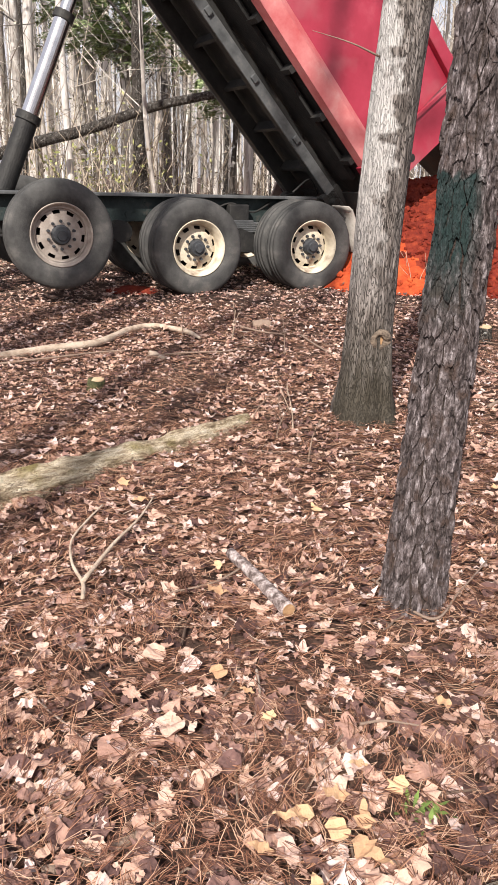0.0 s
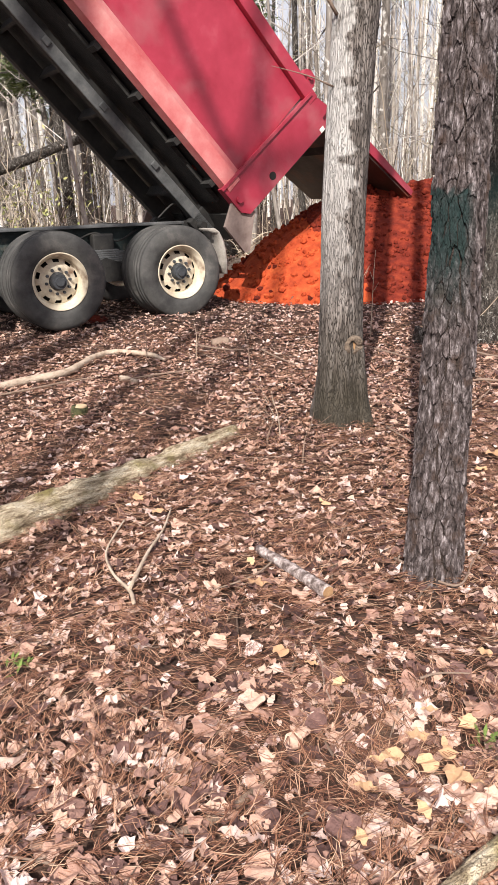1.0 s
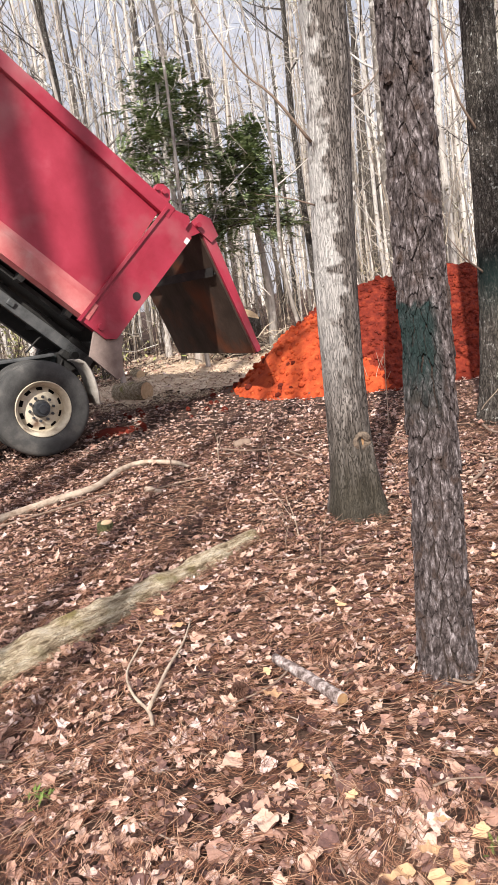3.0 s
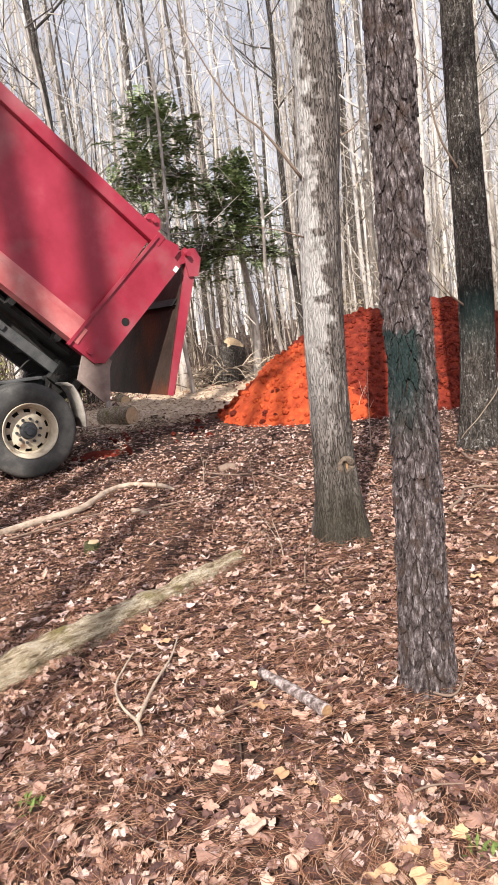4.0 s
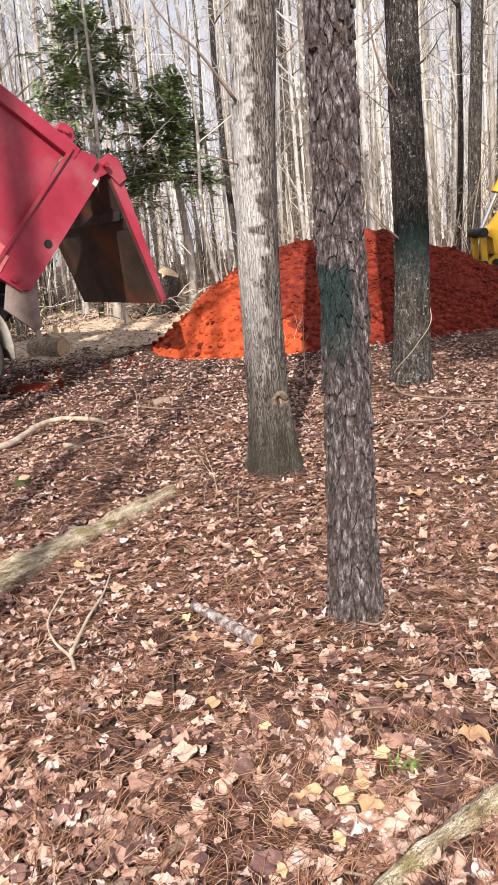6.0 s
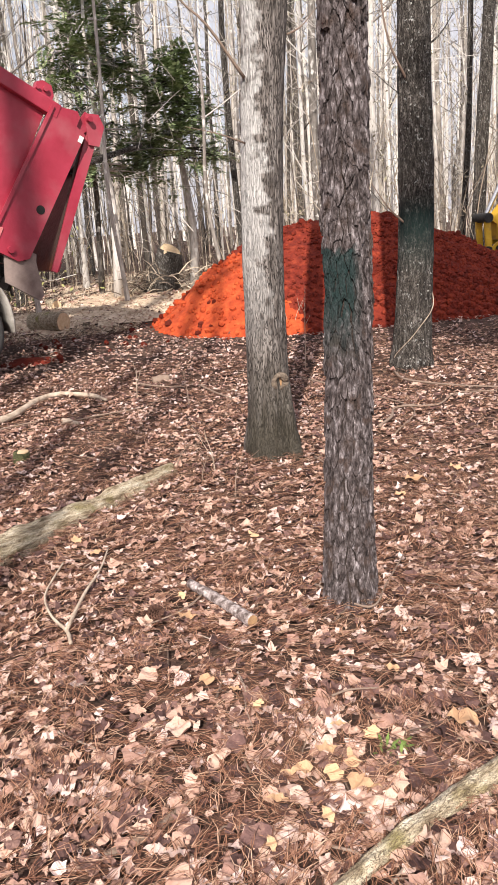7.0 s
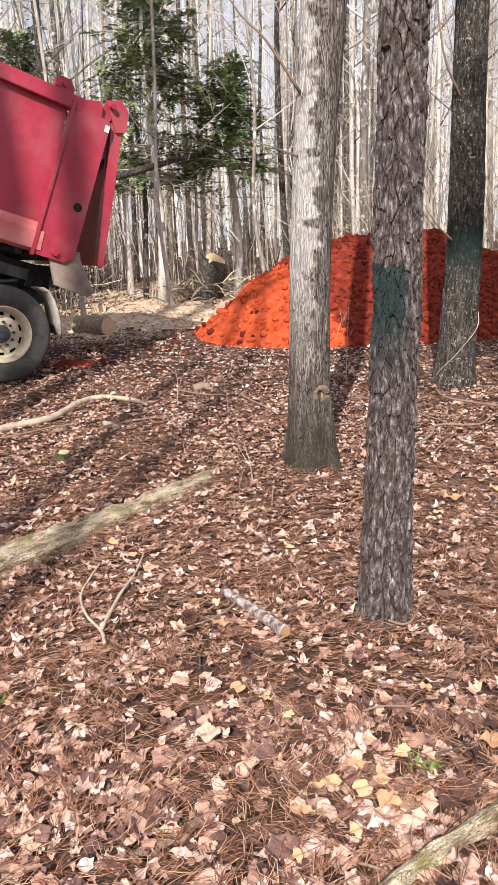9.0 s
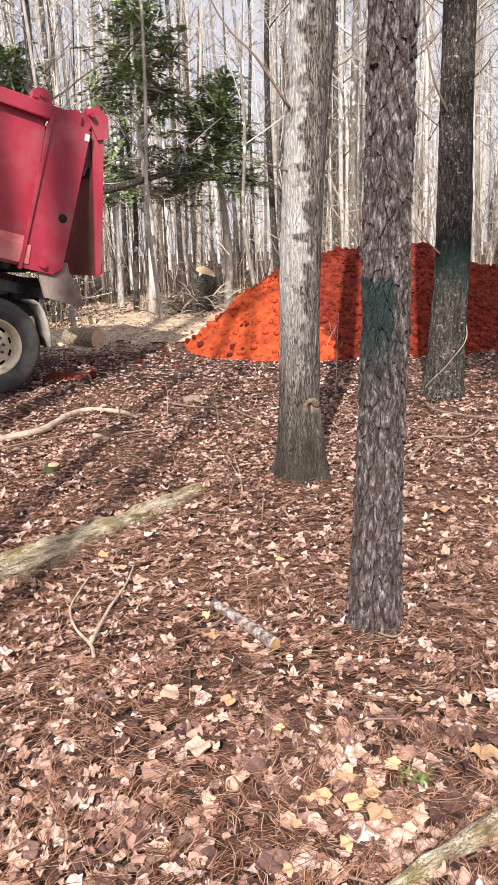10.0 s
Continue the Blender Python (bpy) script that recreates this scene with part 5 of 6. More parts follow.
def litter():
    rnd = random.Random(5)
    spots = []
    for lo, hi, dens in ((0.7, 2.2, 880), (2.2, 4.5, 780), (4.5, 8.0, 580), (8.0, 14.0, 290), (14.0, 24.0, 40)):
        n = int((0.98 * (hi + lo) / 2 + 1.4) * (hi - lo) * dens)
        c = 0
        while c < n:
            y = rnd.uniform(lo, hi)
            x = rnd.uniform(-0.46 * y - 0.7, 0.52 * y + 0.7)
            c += 1
            if heap_h(x, y) > -0.05 if y > 8 else False:
                continue
            if noise.noise((x * 1.1, y * 1.1, 20)) < -0.42 and rnd.random() < 0.6:
                continue
            spots.append((x, y))
    V, F, single = [], [], []
    off = 0
    for i, (x, y) in enumerate(spots):
        sh = rnd.randrange(36)
        vs, fs = NEAR[rnd.randrange(40)] if y < 2.3 else SHAPES[sh]
        s = (rnd.uniform(0.022, 0.06) if rnd.random() < 0.84 else rnd.uniform(0.06, 0.095)) * (2.4 if y > 14 else 1.2 if y < 1.9 else 1)
        lean = 13 if y < 2.7 else 9
        e = Euler((radians(rnd.gauss(0, lean)), radians(rnd.gauss(0, lean)), rnd.uniform(0, 6.28)))
        z = gh(x, y) + rnd.uniform(0.010, 0.040)
        if y < 2.6 and in_view(x, y, -0.15) and len(single) < 290 and s > 0.062:
            single.append((sh, x, y, z + 0.006, e, s))
            continue
        w = (vs * s) @ np.array(e.to_matrix()).T + np.array((x, y, z))
        V.append(w)
        F += [tuple(k + off for k in q) for q in fs]
        off += len(vs)
    V = np.concatenate(V)
    obj("leaf_litter", mesh_from("leaf_litter", V.tolist(), F, False), ground, M_LEAF, "layer of fallen dry pinkish-brown leaves", kind="stuff")
    # the same litter, thinner, over the rest of the floor
    V, F, off = [], [], 0
    for k in range(7000):
        x, y = rnd.uniform(-11, 12), rnd.uniform(-8, 15)
        if (0.3 < y < 14 and in_view(x, y, 0.6)) or heap_h(x, y) > -0.1:
            continue
        vs, fs = SHAPES[rnd.randrange(36)]
        e = Euler((rnd.gauss(0, 0.3), rnd.gauss(0, 0.3), rnd.uniform(0, 6.28)))
        V.append((vs * rnd.uniform(0.05, 0.12)) @ np.array(e.to_matrix()).T + np.array((x, y, gh(x, y) + 0.02)))
        F += [tuple(i + off for i in q) for q in fs]
        off += len(vs)
    obj("outer_litter", mesh_from("outer_litter", np.concatenate(V).tolist(), F, False), ground, M_LEAF, "thin layer of fallen dry leaves", kind="stuff")
    mes = [mesh_from("leaf", vs.tolist(), fs) for vs, fs in FINE]
    for sh, x, y, z, e, s in single:
        ob = obj("leaf", mes[sh % 18], ground, M_LEAF_ONE)
        ob.matrix_basis = Matrix.LocRotScale((x, y, z), e, (s, s, s))
    # large yellow leaves lying on top
    ymes = []
    for sh, half in enumerate((LOBED, OVAL, POINT, BROAD)):
        vs, fs = flat_leaf(half, 0.12, 0.10, 40 + sh)
        ymes.append(mesh_from("yellow_leaf", vs.tolist(), fs, False))
    for x, y, k, s, rz in ((0.155, 1.39, 2, 0.082, 1.75), (0.248, 1.344, 3, 0.062, 0.3), (0.317, 1.377, 2, 0.070, -0.1), (0.314, 1.283, 2, 0.088, -2.4), (0.19, 1.20, 1, 0.058, 0.2), (0.725, 1.492, 3, 0.095, 1.3),
                           (-0.05, 1.943, 3, 0.058, 0.6), (0.04, 1.85, 1, 0.042, 1.2), (0.10, 1.73, 0, 0.055, 2.6), (0.324, 1.544, 1, 0.045, 1.5), (0.413, 1.476, 0, 0.075, 2.6), (0.608, 1.81, 3, 0.048, 1.0),
                           (0.258, 1.444, 0, 0.065, 1.4), (0.072, 1.302, 1, 0.055, 1.3), (-0.549, 3.306, 0, 0.085, 0.4), (-0.076, 2.565, 1, 0.06, 0.2), (-0.066, 2.384, 0, 0.08, 1.2), (1.39, 3.486, 3, 0.125, 1.6),
                           (1.70, 3.6, 0, 0.10, 0.5), (-0.45, 3.15, 3, 0.07, 2.2), (0.02, 1.15, 1, 0.05, 0.1), (1.22, 3.3, 0, 0.08, 2.0), (0.34, 3.05, 2, 0.07, 0.4)):
        ob = obj("yellow_leaf", ymes[k], ground, M_LEAF_YEL)
        ob.matrix_basis = Matrix.LocRotScale((x, y, gh(x, y) + 0.055), Euler((0.08, 0.06, rz)), (s * 1.15, s * 1.15, s * 1.15))


def needles():
    rnd = random.Random(6)
    nprng = np.random.RandomState(3)
    total = 0
    V, F = [], []
    for lo, hi, dens, w in ((0.35, 2.2, 5600, 0.0009), (2.2, 4.5, 3800, 0.0011), (4.5, 8.0, 1500, 0.0016)):
        n = int((0.98 * (hi + lo) / 2 + 1.0) * (hi - lo) * dens)
        for c in range(n // 3):
            y = rnd.uniform(lo, hi)
            x = rnd.uniform(-0.46 * y - 0.5, 0.52 * y + 0.5)
            a0 = 3.0 * noise.noise((x * 1.6, y * 1.6, 40)) + rnd.gauss(0, 0.7)
            z = gh(x, y) + rnd.uniform(0.010, 0.055)
            for k in range(3):
                a = a0 + rnd.gauss(0, 0.12)
                ln = rnd.uniform(0.06, 0.14)
                dx, dy = math.cos(a), math.sin(a)
                bend = rnd.gauss(0, 0.012)
                dz = rnd.gauss(0, 0.008)
                px, py = -dy * w, dx * w
                mx, my, mz = x + dx * ln * 0.5 - dy * bend, y + dy * ln * 0.5 + dx * bend, z + 0.004
                ex, ey, ez = x + dx * ln, y + dy * ln, z + dz
                V += [(x - px, y - py, z), (x + px, y + py, z), (mx + px, my + py, mz), (mx - px, my - py, mz), (ex, ey, ez)]
                F += [(total, total + 1, total + 2, total + 3), (total + 3, total + 2, total + 4)]
                total += 5
    obj("pine_needles", mesh_from("pine_needles", V, F, False), ground, M_NEEDLE, "rust-brown fallen pine needles", kind="stuff")


def twigs():
    rnd = random.Random(9)
    out = []
    for k in range(420):
        y = rnd.uniform(0.6, 11)
        x = rnd.uniform(-0.46 * y - 0.5, 0.52 * y + 0.5)
        if heap_h(x, y) > -0.1:
            continue
        a = rnd.uniform(0, 6.28)
        ln = rnd.uniform(0.08, 0.4)
        r = rnd.uniform(0.0015, 0.005)
        z = gh(x, y) + 0.018
        pts = [(x + math.cos(a) * ln * t + rnd.gauss(0, 0.01), y + math.sin(a) * ln * t + rnd.gauss(0, 0.01), z + rnd.uniform(0, 0.02)) for t in (0, 0.3, 0.65, 1)]
        out.append(tube(pts, [r, r * 0.9, r * 0.7, r * 0.4], 5, cap=False))
    v, f = join(out)
    obj("twigs", mesh_from("twigs", v, f), ground, M_TWIG, "small dead twigs lying in the litter", kind="stuff")


def cleared_patch():
    """Bare ground scattered with chaff, between the truck's tail and the trees."""
    xs, ys = np.arange(-3.6, 4.6, 0.12), np.arange(10.6, 23, 0.16)
    vs, fs, idx = [], [], {}

    def vert(i, j):
        if (i, j) not in idx:
            x, y = float(xs[i]), float(ys[j])
            idx[(i, j)] = len(vs)
            vs.append((x, y, gh(x, y) + 0.03 + 0.03 * noise.noise((x * 3, y * 3, 1))))
        return idx[(i, j)]
    for i in range(len(xs) - 1):
        for j in range(len(ys) - 1):
            x, y = float(xs[i]), float(ys[j])
            cx = -0.25 + 0.10 * (y - 10.6)
            if abs(x - cx) < 1.9 + 1.1 * noise.noise((x * 1.1, y * 0.9, 8)) and y > 11.2 + noise.noise((x * 2, 3, 1)):
                fs.append((vert(i, j), vert(i + 1, j), vert(i + 1, j + 1), vert(i, j + 1)))
    obj("cleared_ground", mesh_from("cleared_ground", vs, fs), None, M_STRAWGROUND, "pale trampled ground strewn with chaff", "ground", kind="structure")


cleared_patch()


def straw():
    """Pale chaff and dead grass on the cleared ground."""
    rnd = random.Random(16)
    V, F, n = [], [], 0
    for k in range(22000):
        x, y = rnd.gauss(0.4, 1.8), 10.6 + 13 * rnd.random() ** 1.3
        if heap_h(x, y) > -0.1:
            continue
        a, ln, w = rnd.uniform(0, 6.28), rnd.uniform(0.05, 0.22), rnd.uniform(0.004, 0.016)
        dx, dy = math.cos(a), math.sin(a)
        z = gh(x, y) + rnd.uniform(0.005, 0.05)
        V += [(x - dy * w, y + dx * w, z), (x + dy * w, y - dx * w, z), (x + dx * ln, y + dy * ln, z + rnd.uniform(-0.01, 0.05))]
        F.append((n, n + 1, n + 2))
        n += 3
    obj("straw", mesh_from("straw", V, F, False), ground, M_STRAW, "pale straw and wood chips on bare ground", kind="stuff")


litter()
straw()
needles()
twigs()

# ---------------- fallen wood ----------------


def on_floor(pts, lift):
    return [(x, y, gh(x, y) + lift) for x, y in pts]


def fallen(name, pts, radii, m, label, category, seg=16, wob=0.2, freq=9, cut=False, steps=8, absolute=False, lift=None, grain=0.0, turn=0.0):
    p = pts if absolute else on_floor(pts, radii[0] * 0.6 if lift is None else lift)
    line = smooth_path(p, steps)
    n = len(radii) - 1
    rad = []
    for i in range(len(line)):
        k = min(n - 1, i // steps)
        t = i / steps - k
        rad.append(radii[k] * (1 - t) + radii[k + 1] * t)
    base = Vector(line[0])
    def along(a, t, q):
        g = noise.noise((math.cos(a) * 3.2, math.sin(a) * 3.2, t * 9)) + 0.6 * noise.noise((math.cos(a) * 8, math.sin(a) * 8, t * 26))
        return 1 + grain * g
    v, f = tube([q - base for q in line], rad, seg, wob, freq, fn=along if grain else None)
    back = Euler((0, 0, -turn)).to_matrix()
    ob = obj(name, mesh_from(name, [back @ Vector(q) for q in v], f), None, m, label, category)
    ob.location = base
    ob.rotation_euler = (0, 0, turn)
    if cut:
        d = (line[-1] - line[-2]).normalized()
        bm = bmesh.new()
        e = line[-1] - base
        cyl_bm(bm, e - d * 0.004, e + d * 0.003, rad[-1] * 0.9, rad[-1] * 0.9, 20)
        part("cut_end", bm, M_CUTOLD, ob, "weathered brown cut end")
    return ob


fallen("fallen_log", [(-2.1, 2.50), (-1.5, 2.88), (-1.19, 3.15), (-0.88, 3.43), (-0.62, 3.68), (-0.33, 3.97), (0.03, 4.33)], [0.13, 0.12, 0.108, 0.094, 0.080, 0.066, 0.050], M_LOG,
       "rotting pale log with moss patches half sunk in leaves", "log", 40, 0.20, 7, lift=0.02, steps=20, grain=0.24, turn=0.69)
fallen("cut_stick", [(-0.03, 2.66), (0.08, 2.46), (0.18, 2.25)], [0.021, 0.024, 0.026], M_BIRCH, "short grey cut stick with lichen lying on leaves", "stick", 16, 0.14, 20, True, lift=0.055)
br = fallen("pale_branch", [(-2.3, 5.3), (-1.62, 5.92), (-1.23, 6.21), (-1.03, 6.68), (-0.83, 6.86), (-0.52, 6.66), (-0.38, 6.45)], [0.04, 0.035, 0.032, 0.028, 0.026, 0.022, 0.012], M_PALE,
            "long crooked branch of bare pale wood", "branch", 12, 0.1, 9, lift=0.05)
forked = fallen("forked_twig", [(-0.55, 2.36), (-0.57, 2.46), (-0.64, 2.60), (-0.68, 2.78), (-0.65, 2.95), (-0.61, 3.09)], [0.008, 0.008, 0.006, 0.005, 0.005, 0.003], M_PALE,
                "forked bare grey twig lying on leaves", "twig", 8, 0.12, 25, lift=0.06)
line = [Vector(p) - forked.location for p in on_floor([(-0.57, 2.46), (-0.50, 2.72), (-0.43, 2.94), (-0.39, 3.16)], 0.065)]
v, f = tube(smooth_path(line, 5), [0.009 - 0.0004 * i for i in range(16)], 8, 0.12, 25)
obj("side_shoot", mesh_from("side_shoot", v, f), forked, M_PALE)
fallen("rotten_branch", [(0.10, 0.94), (0.34, 1.08), (0.54, 1.17), (0.74, 1.26), (1.0, 1.42)], [0.02, 0.024, 0.03, 0.034, 0.036], M_LOG, "flaking rotten branch in the leaves", "branch", 30, 0.2, 8, lift=0.04, steps=16, grain=0.3, turn=0.49)
fallen("buried_branch", [(-0.42, 1.28), (-0.30, 1.33), (-0.16, 1.43)], [0.012, 0.014, 0.010], M_TWIG, "dark weathered branch piece among needles", "branch", 10, 0.2, 20)
for pts, r in (([(-2.0, 5.35), (-1.5, 5.62), (-1.15, 5.9), (-0.95, 5.95)], 0.014), ([(-0.75, 5.75), (-0.45, 5.9), (-0.1, 6.0), (0.15, 6.3)], 0.010), ([(1.45, 6.5), (1.75, 5.6), (1.95, 4.9), (1.6, 4.35)], 0.011),
               ([(2.28, 6.15), (2.25, 5.75), (2.55, 5.3), (2.95, 5.0)], 0.016), ([(1.55, 4.55), (1.72, 4.75), (1.82, 4.95), (2.0, 5.0)], 0.018), ([(1.9, 5.0), (2.15, 4.9), (2.4, 5.1), (2.7, 5.0)], 0.012),
               ([(0.50, 2.46), (0.66, 2.22), (0.80, 2.38), (0.97, 2.62)], 0.008), ([(0.05, 2.6), (-0.08, 2.45), (-0.25, 2.38)], 0.006), ([(-0.05, 6.9), (0.15, 6.7), (0.35, 6.6)], 0.012), ([(0.5, 6.6), (0.62, 6.2), (0.75, 5.8)], 0.012),
               ([(0.95, 3.4), (0.98, 3.3), (1.05, 3.28)], 0.012), ([(0.35, 1.7), (0.42, 1.72), (0.52, 1.71)], 0.006), ([(0.95, 4.1), (1.0, 3.8), (1.02, 3.6)], 0.008)):
    fallen("dead_twig", pts, [r * 0.75, r * 0.65] + [r * 0.42] * (len(pts) - 2), M_TWIG, "thin dead twig lying on the leaf litter", "twig", 7, 0.15, 15, lift=0.05)


def stump(x, y, r, h, label, m=M_MOSSY):
    v, f = tube([(0, 0, -0.06), (0, 0, 0.0), (0, 0, h * 0.7), (0.004, 0, h)], [r * 1.2, r * 1.1, r, r * 0.96], 20, 0.15, 20)
    ob = obj("tree_stump", mesh_from("tree_stump", v, f), None, m, label, "stump")
    ob.location = (x, y, gh(x, y))
    bm = bmesh.new()
    cyl_bm(bm, (0.004, 0, h - 0.004), (0.004, 0, h + 0.004), r * 0.9, r * 0.88, 20)
    part("cut_top", bm, M_CUT, ob, "pale sawn top")
    return ob


stump(-0.99, 4.93, 0.058, 0.085, "small sawn mossy stump among leaves")
stump(2.05, 6.55, 0.11, 0.14, "low dark weathered stump beside the tree", M_DARK)


def cut_log(x, y, r, ln, rz, label, z=0.0):
    v, f = tube([(0, 0, 0), (0, ln * 0.5, 0.01), (0, ln, 0)], [r, r * 1.03, r * 0.97], 22, 0.08, 9)
    ob = obj("cut_log", mesh_from("cut_log", v, f), None, M_MOSSLOG, label, "log")
    ob.matrix_basis = pose(x, y, gh(x, y) + r * 0.85 + z, 0, 0, rz)
    bm = bmesh.new()
    cyl_bm(bm, (0, -0.006, 0), (0, 0.004, 0), r * 0.93, r * 0.93, 22)
    part("cut_end", bm, M_CUT, ob, "pale sawn end")
    return ob


cut_log(-0.98, 11.3, 0.155, 0.6, 52, "sawn log round with pale end on bare ground")
cut_log(-1.25, 14.3, 0.09, 0.5, 20, "small sawn log with pale end")


def upturned_stump(x, y):
    """A torn stump with cut face amid splinters and straw."""
    rnd = random.Random(15)
    ob = obj("torn_stump", None, None, None, "torn tree stump with pale cut face and frayed roots", "stump")
    ob.location = (x, y, gh(x, y))
    v, f = tube([(0, 0, -0.1), (0.02, 0, 0.3), (0.12, 0, 0.6), (0.2, -0.02, 0.82)], [0.42, 0.34, 0.27, 0.25], 24, 0.35, 5)
    obj("stump_body", mesh_from("stump_body", v, f), ob, M_DARK)
    bm = bmesh.new()
    cyl_bm(bm, (0.19, -0.02, 0.80), (0.22, -0.05, 0.85), 0.22, 0.20, 20)
    part("cut_face", bm, M_CUT, ob, "pale splintered cut face")
    out = []
    for k in range(160):
        a = rnd.uniform(0, 6.28)
        p = Vector((rnd.gauss(-0.15, 0.4), rnd.gauss(-0.1, 0.3), rnd.uniform(0, 0.45)))
        e = p + Vector((math.cos(a) * 0.4, math.sin(a) * 0.3, rnd.uniform(-0.25, 0.3)))
        out.append(tube([p, p.lerp(e, 0.5) + Vector((0, 0, 0.05)), e], [0.012, 0.009, 0.003], 4, cap=False))
    v, f = join(out)
    obj("roots", mesh_from("roots", v, f), ob, M_BRUSH, "frayed roots and straw", kind="stuff")


upturned_stump(0.86, 15.5)
fallen("leaning_trunk", [(-5.2, 14.2, 1.35), (-4.12, 14.0, 1.79), (-2.8, 14.0, 2.15), (-1.67, 14.0, 2.54), (-0.53, 14.0, 2.79), (0.6, 14.3, 3.1)], [0.11, 0.10, 0.09, 0.08, 0.065, 0.04], M_DARK,
       "fallen dark trunk lodged slantwise among the trees", "fallen tree", 16, 0.12, 7, absolute=True)


def pine_cone(x, y):
    ob = obj("pine_cone", None, None, None, "open brown pine cone lying on needles", "pine cone")
    ob.matrix_basis = pose(x, y, gh(x, y) + 0.06, 65, 20, 30)
    bm = bmesh.new()
    cyl_bm(bm, (0, 0, -0.035), (0, 0, 0.035), 0.014, 0.006, 10)
    part("core", bm, M_CONE, ob)
    vs = [(0, -0.006, 0), (0.012, -0.009, 0.004), (0.02, -0.004, 0.009), (0.02, 0.004, 0.009), (0.012, 0.009, 0.004), (0, 0.006, 0), (0.016, 0, 0.013)]
    me = mesh_from("scale", vs, [(0, 1, 6), (1, 2, 6), (2, 3, 6), (3, 4, 6), (4, 5, 6), (5, 0, 6), (0, 5, 4, 3, 2, 1)], False)
    for k in range(56):
        t = k / 56
        r = 0.012 * (1 - 0.5 * t)
        a = k * 2.39996
        sc = (1.15 - 0.65 * t) * (0.6 + 1.2 * min(1, t * 4)) * 0.8
        o = obj("scale", me, ob, M_CONE)
        o.matrix_basis = Matrix.LocRotScale((r * math.cos(a), r * math.sin(a), -0.034 + 0.068 * t), Euler((0, radians(-25 * t), a)), (sc, sc, sc))


pine_cone(-0.20, 2.45)


def sapling(x, y, h, lean, label, m=M_PALE, r=0.006, kids=3, seed=0):
    rnd = random.Random(seed)
    pts = [Vector((lean * t * t, rnd.gauss(0, 0.01), h * t)) for t in (0, 0.3, 0.6, 1)]
    out = [tube(smooth_path(pts, 4), [r * (1 - 0.06 * i) for i in range(13)], 6)]
    for k in range(kids):
        p = pts[0].lerp(pts[3], rnd.uniform(0.4, 0.9))
        out.append(tube([p, p + Vector((rnd.uniform(-0.12, 0.12), rnd.uniform(-0.1, 0.1), rnd.uniform(0.05, 0.2)))], [r * 0.5, r * 0.2], 4))
    v, f = join(out)
    ob = obj("dry_sapling", mesh_from("dry_sapling", v, f), None, m, label, "sapling", "dry stems on the forest floor")
    ob.location = (x, y, gh(x, y) - 0.01)


for k, (x, y, h, lean, m) in enumerate(((1.62, 6.9, 0.85, 0.03, M_PALE), (1.95, 9.0, 0.5, -0.12, M_PALE), (2.02, 9.0, 0.45, 0.15, M_PALE), (0.30, 4.15, 0.30, -0.05, M_PALE), (0.20, 4.05, 0.22, 0.06, M_TWIG),
                                       (0.36, 3.75, 0.25, 0.05, M_TWIG), (-0.1, 6.5, 0.3, 0.02, M_PALE), (0.33, 6.0, 0.4, -0.04, M_TWIG), (-0.55, 6.6, 0.22, 0.02, M_TWIG), (0.06, 4.3, 0.2, 0.1, M_TWIG))):
    sapling(x, y, h, lean, "thin dry stem standing in the litter", m, 0.006, 3, k)


def sprig(x, y):
    rnd = random.Random(2)
    out = []
    for k in range(26):
        a = rnd.uniform(0, 6.28)
        d = Vector((math.cos(a), math.sin(a), rnd.uniform(0.2, 0.9))) * rnd.uniform(0.02, 0.05)
        w = Vector((-math.sin(a), math.cos(a), 0)) * 0.006
        c = Vector((rnd.gauss(0, 0.025), rnd.gauss(0, 0.025), 0.01))
        out.append(([c - w * 0.3, c + d * 0.6 - w, c + d, c + d * 0.6 + w], [(0, 1, 2, 3)]))
    v, f = join(out)
    ob = obj("green_sprig", mesh_from("green_sprig", v, f, False), None, M_MOSS, "small tuft of fresh green leaves on the ground", "plant", kind="stuff")
    ob.location = (x, y, gh(x, y) + 0.02)


sprig(0.47, 1.42)
sprig(-0.93, 2.08)


def leafy_bush(x, y):
    rnd = random.Random(21)
    out = []
    for k in range(130):
        c = Vector((rnd.gauss(0, 0.22), rnd.gauss(0, 0.15), abs(rnd.gauss(0, 0.10))))
        s = rnd.uniform(0.03, 0.06)
        e = Euler((rnd.gauss(0, 0.7), rnd.gauss(0, 0.7), rnd.uniform(0, 6.28))).to_matrix()
        vs, fs = SHAPES[rnd.randrange(36)]
        out.append(([e @ (Vector(q) * s) + c for q in vs.tolist()], fs))
    v, f = join(out)
    ob = obj("leaf_clump", mesh_from("leaf_clump", v, f, False), None, M_LEAF, "low clump of curled dead leaves beside the heap", "dead leaves", kind="stuff")
    ob.location = (x, y, gh(x, y))


leafy_bush(1.03, 7.7)


def vine(x, y, r):
    pts = [Vector((r * (1.05 + 0.1 * math.sin(k)) * math.cos(a), r * 1.05 * math.sin(a), 0.05 + 0.062 * k)) for k, a in enumerate(np.linspace(-3.4, -0.2, 12))]
    v, f = tube(smooth_path(pts, 3), [0.0045] * 34, 6)
    ob = obj("vine", mesh_from("vine", v, f), None, M_PALE, "thin bare vine twining round the dark trunk", "vine")
    ob.location = (x, y, gh(x, y))


vine(2.565, 6.38, 0.178)
fallen("lump_of_wood", [(0.08, 7.0), (0.16, 7.02), (0.25, 7.0)], [0.04, 0.06, 0.03], M_TWIG, "rotten reddish wood chunk on the leaves", "wood chunk", 12, 0.4, 14, lift=0.03)
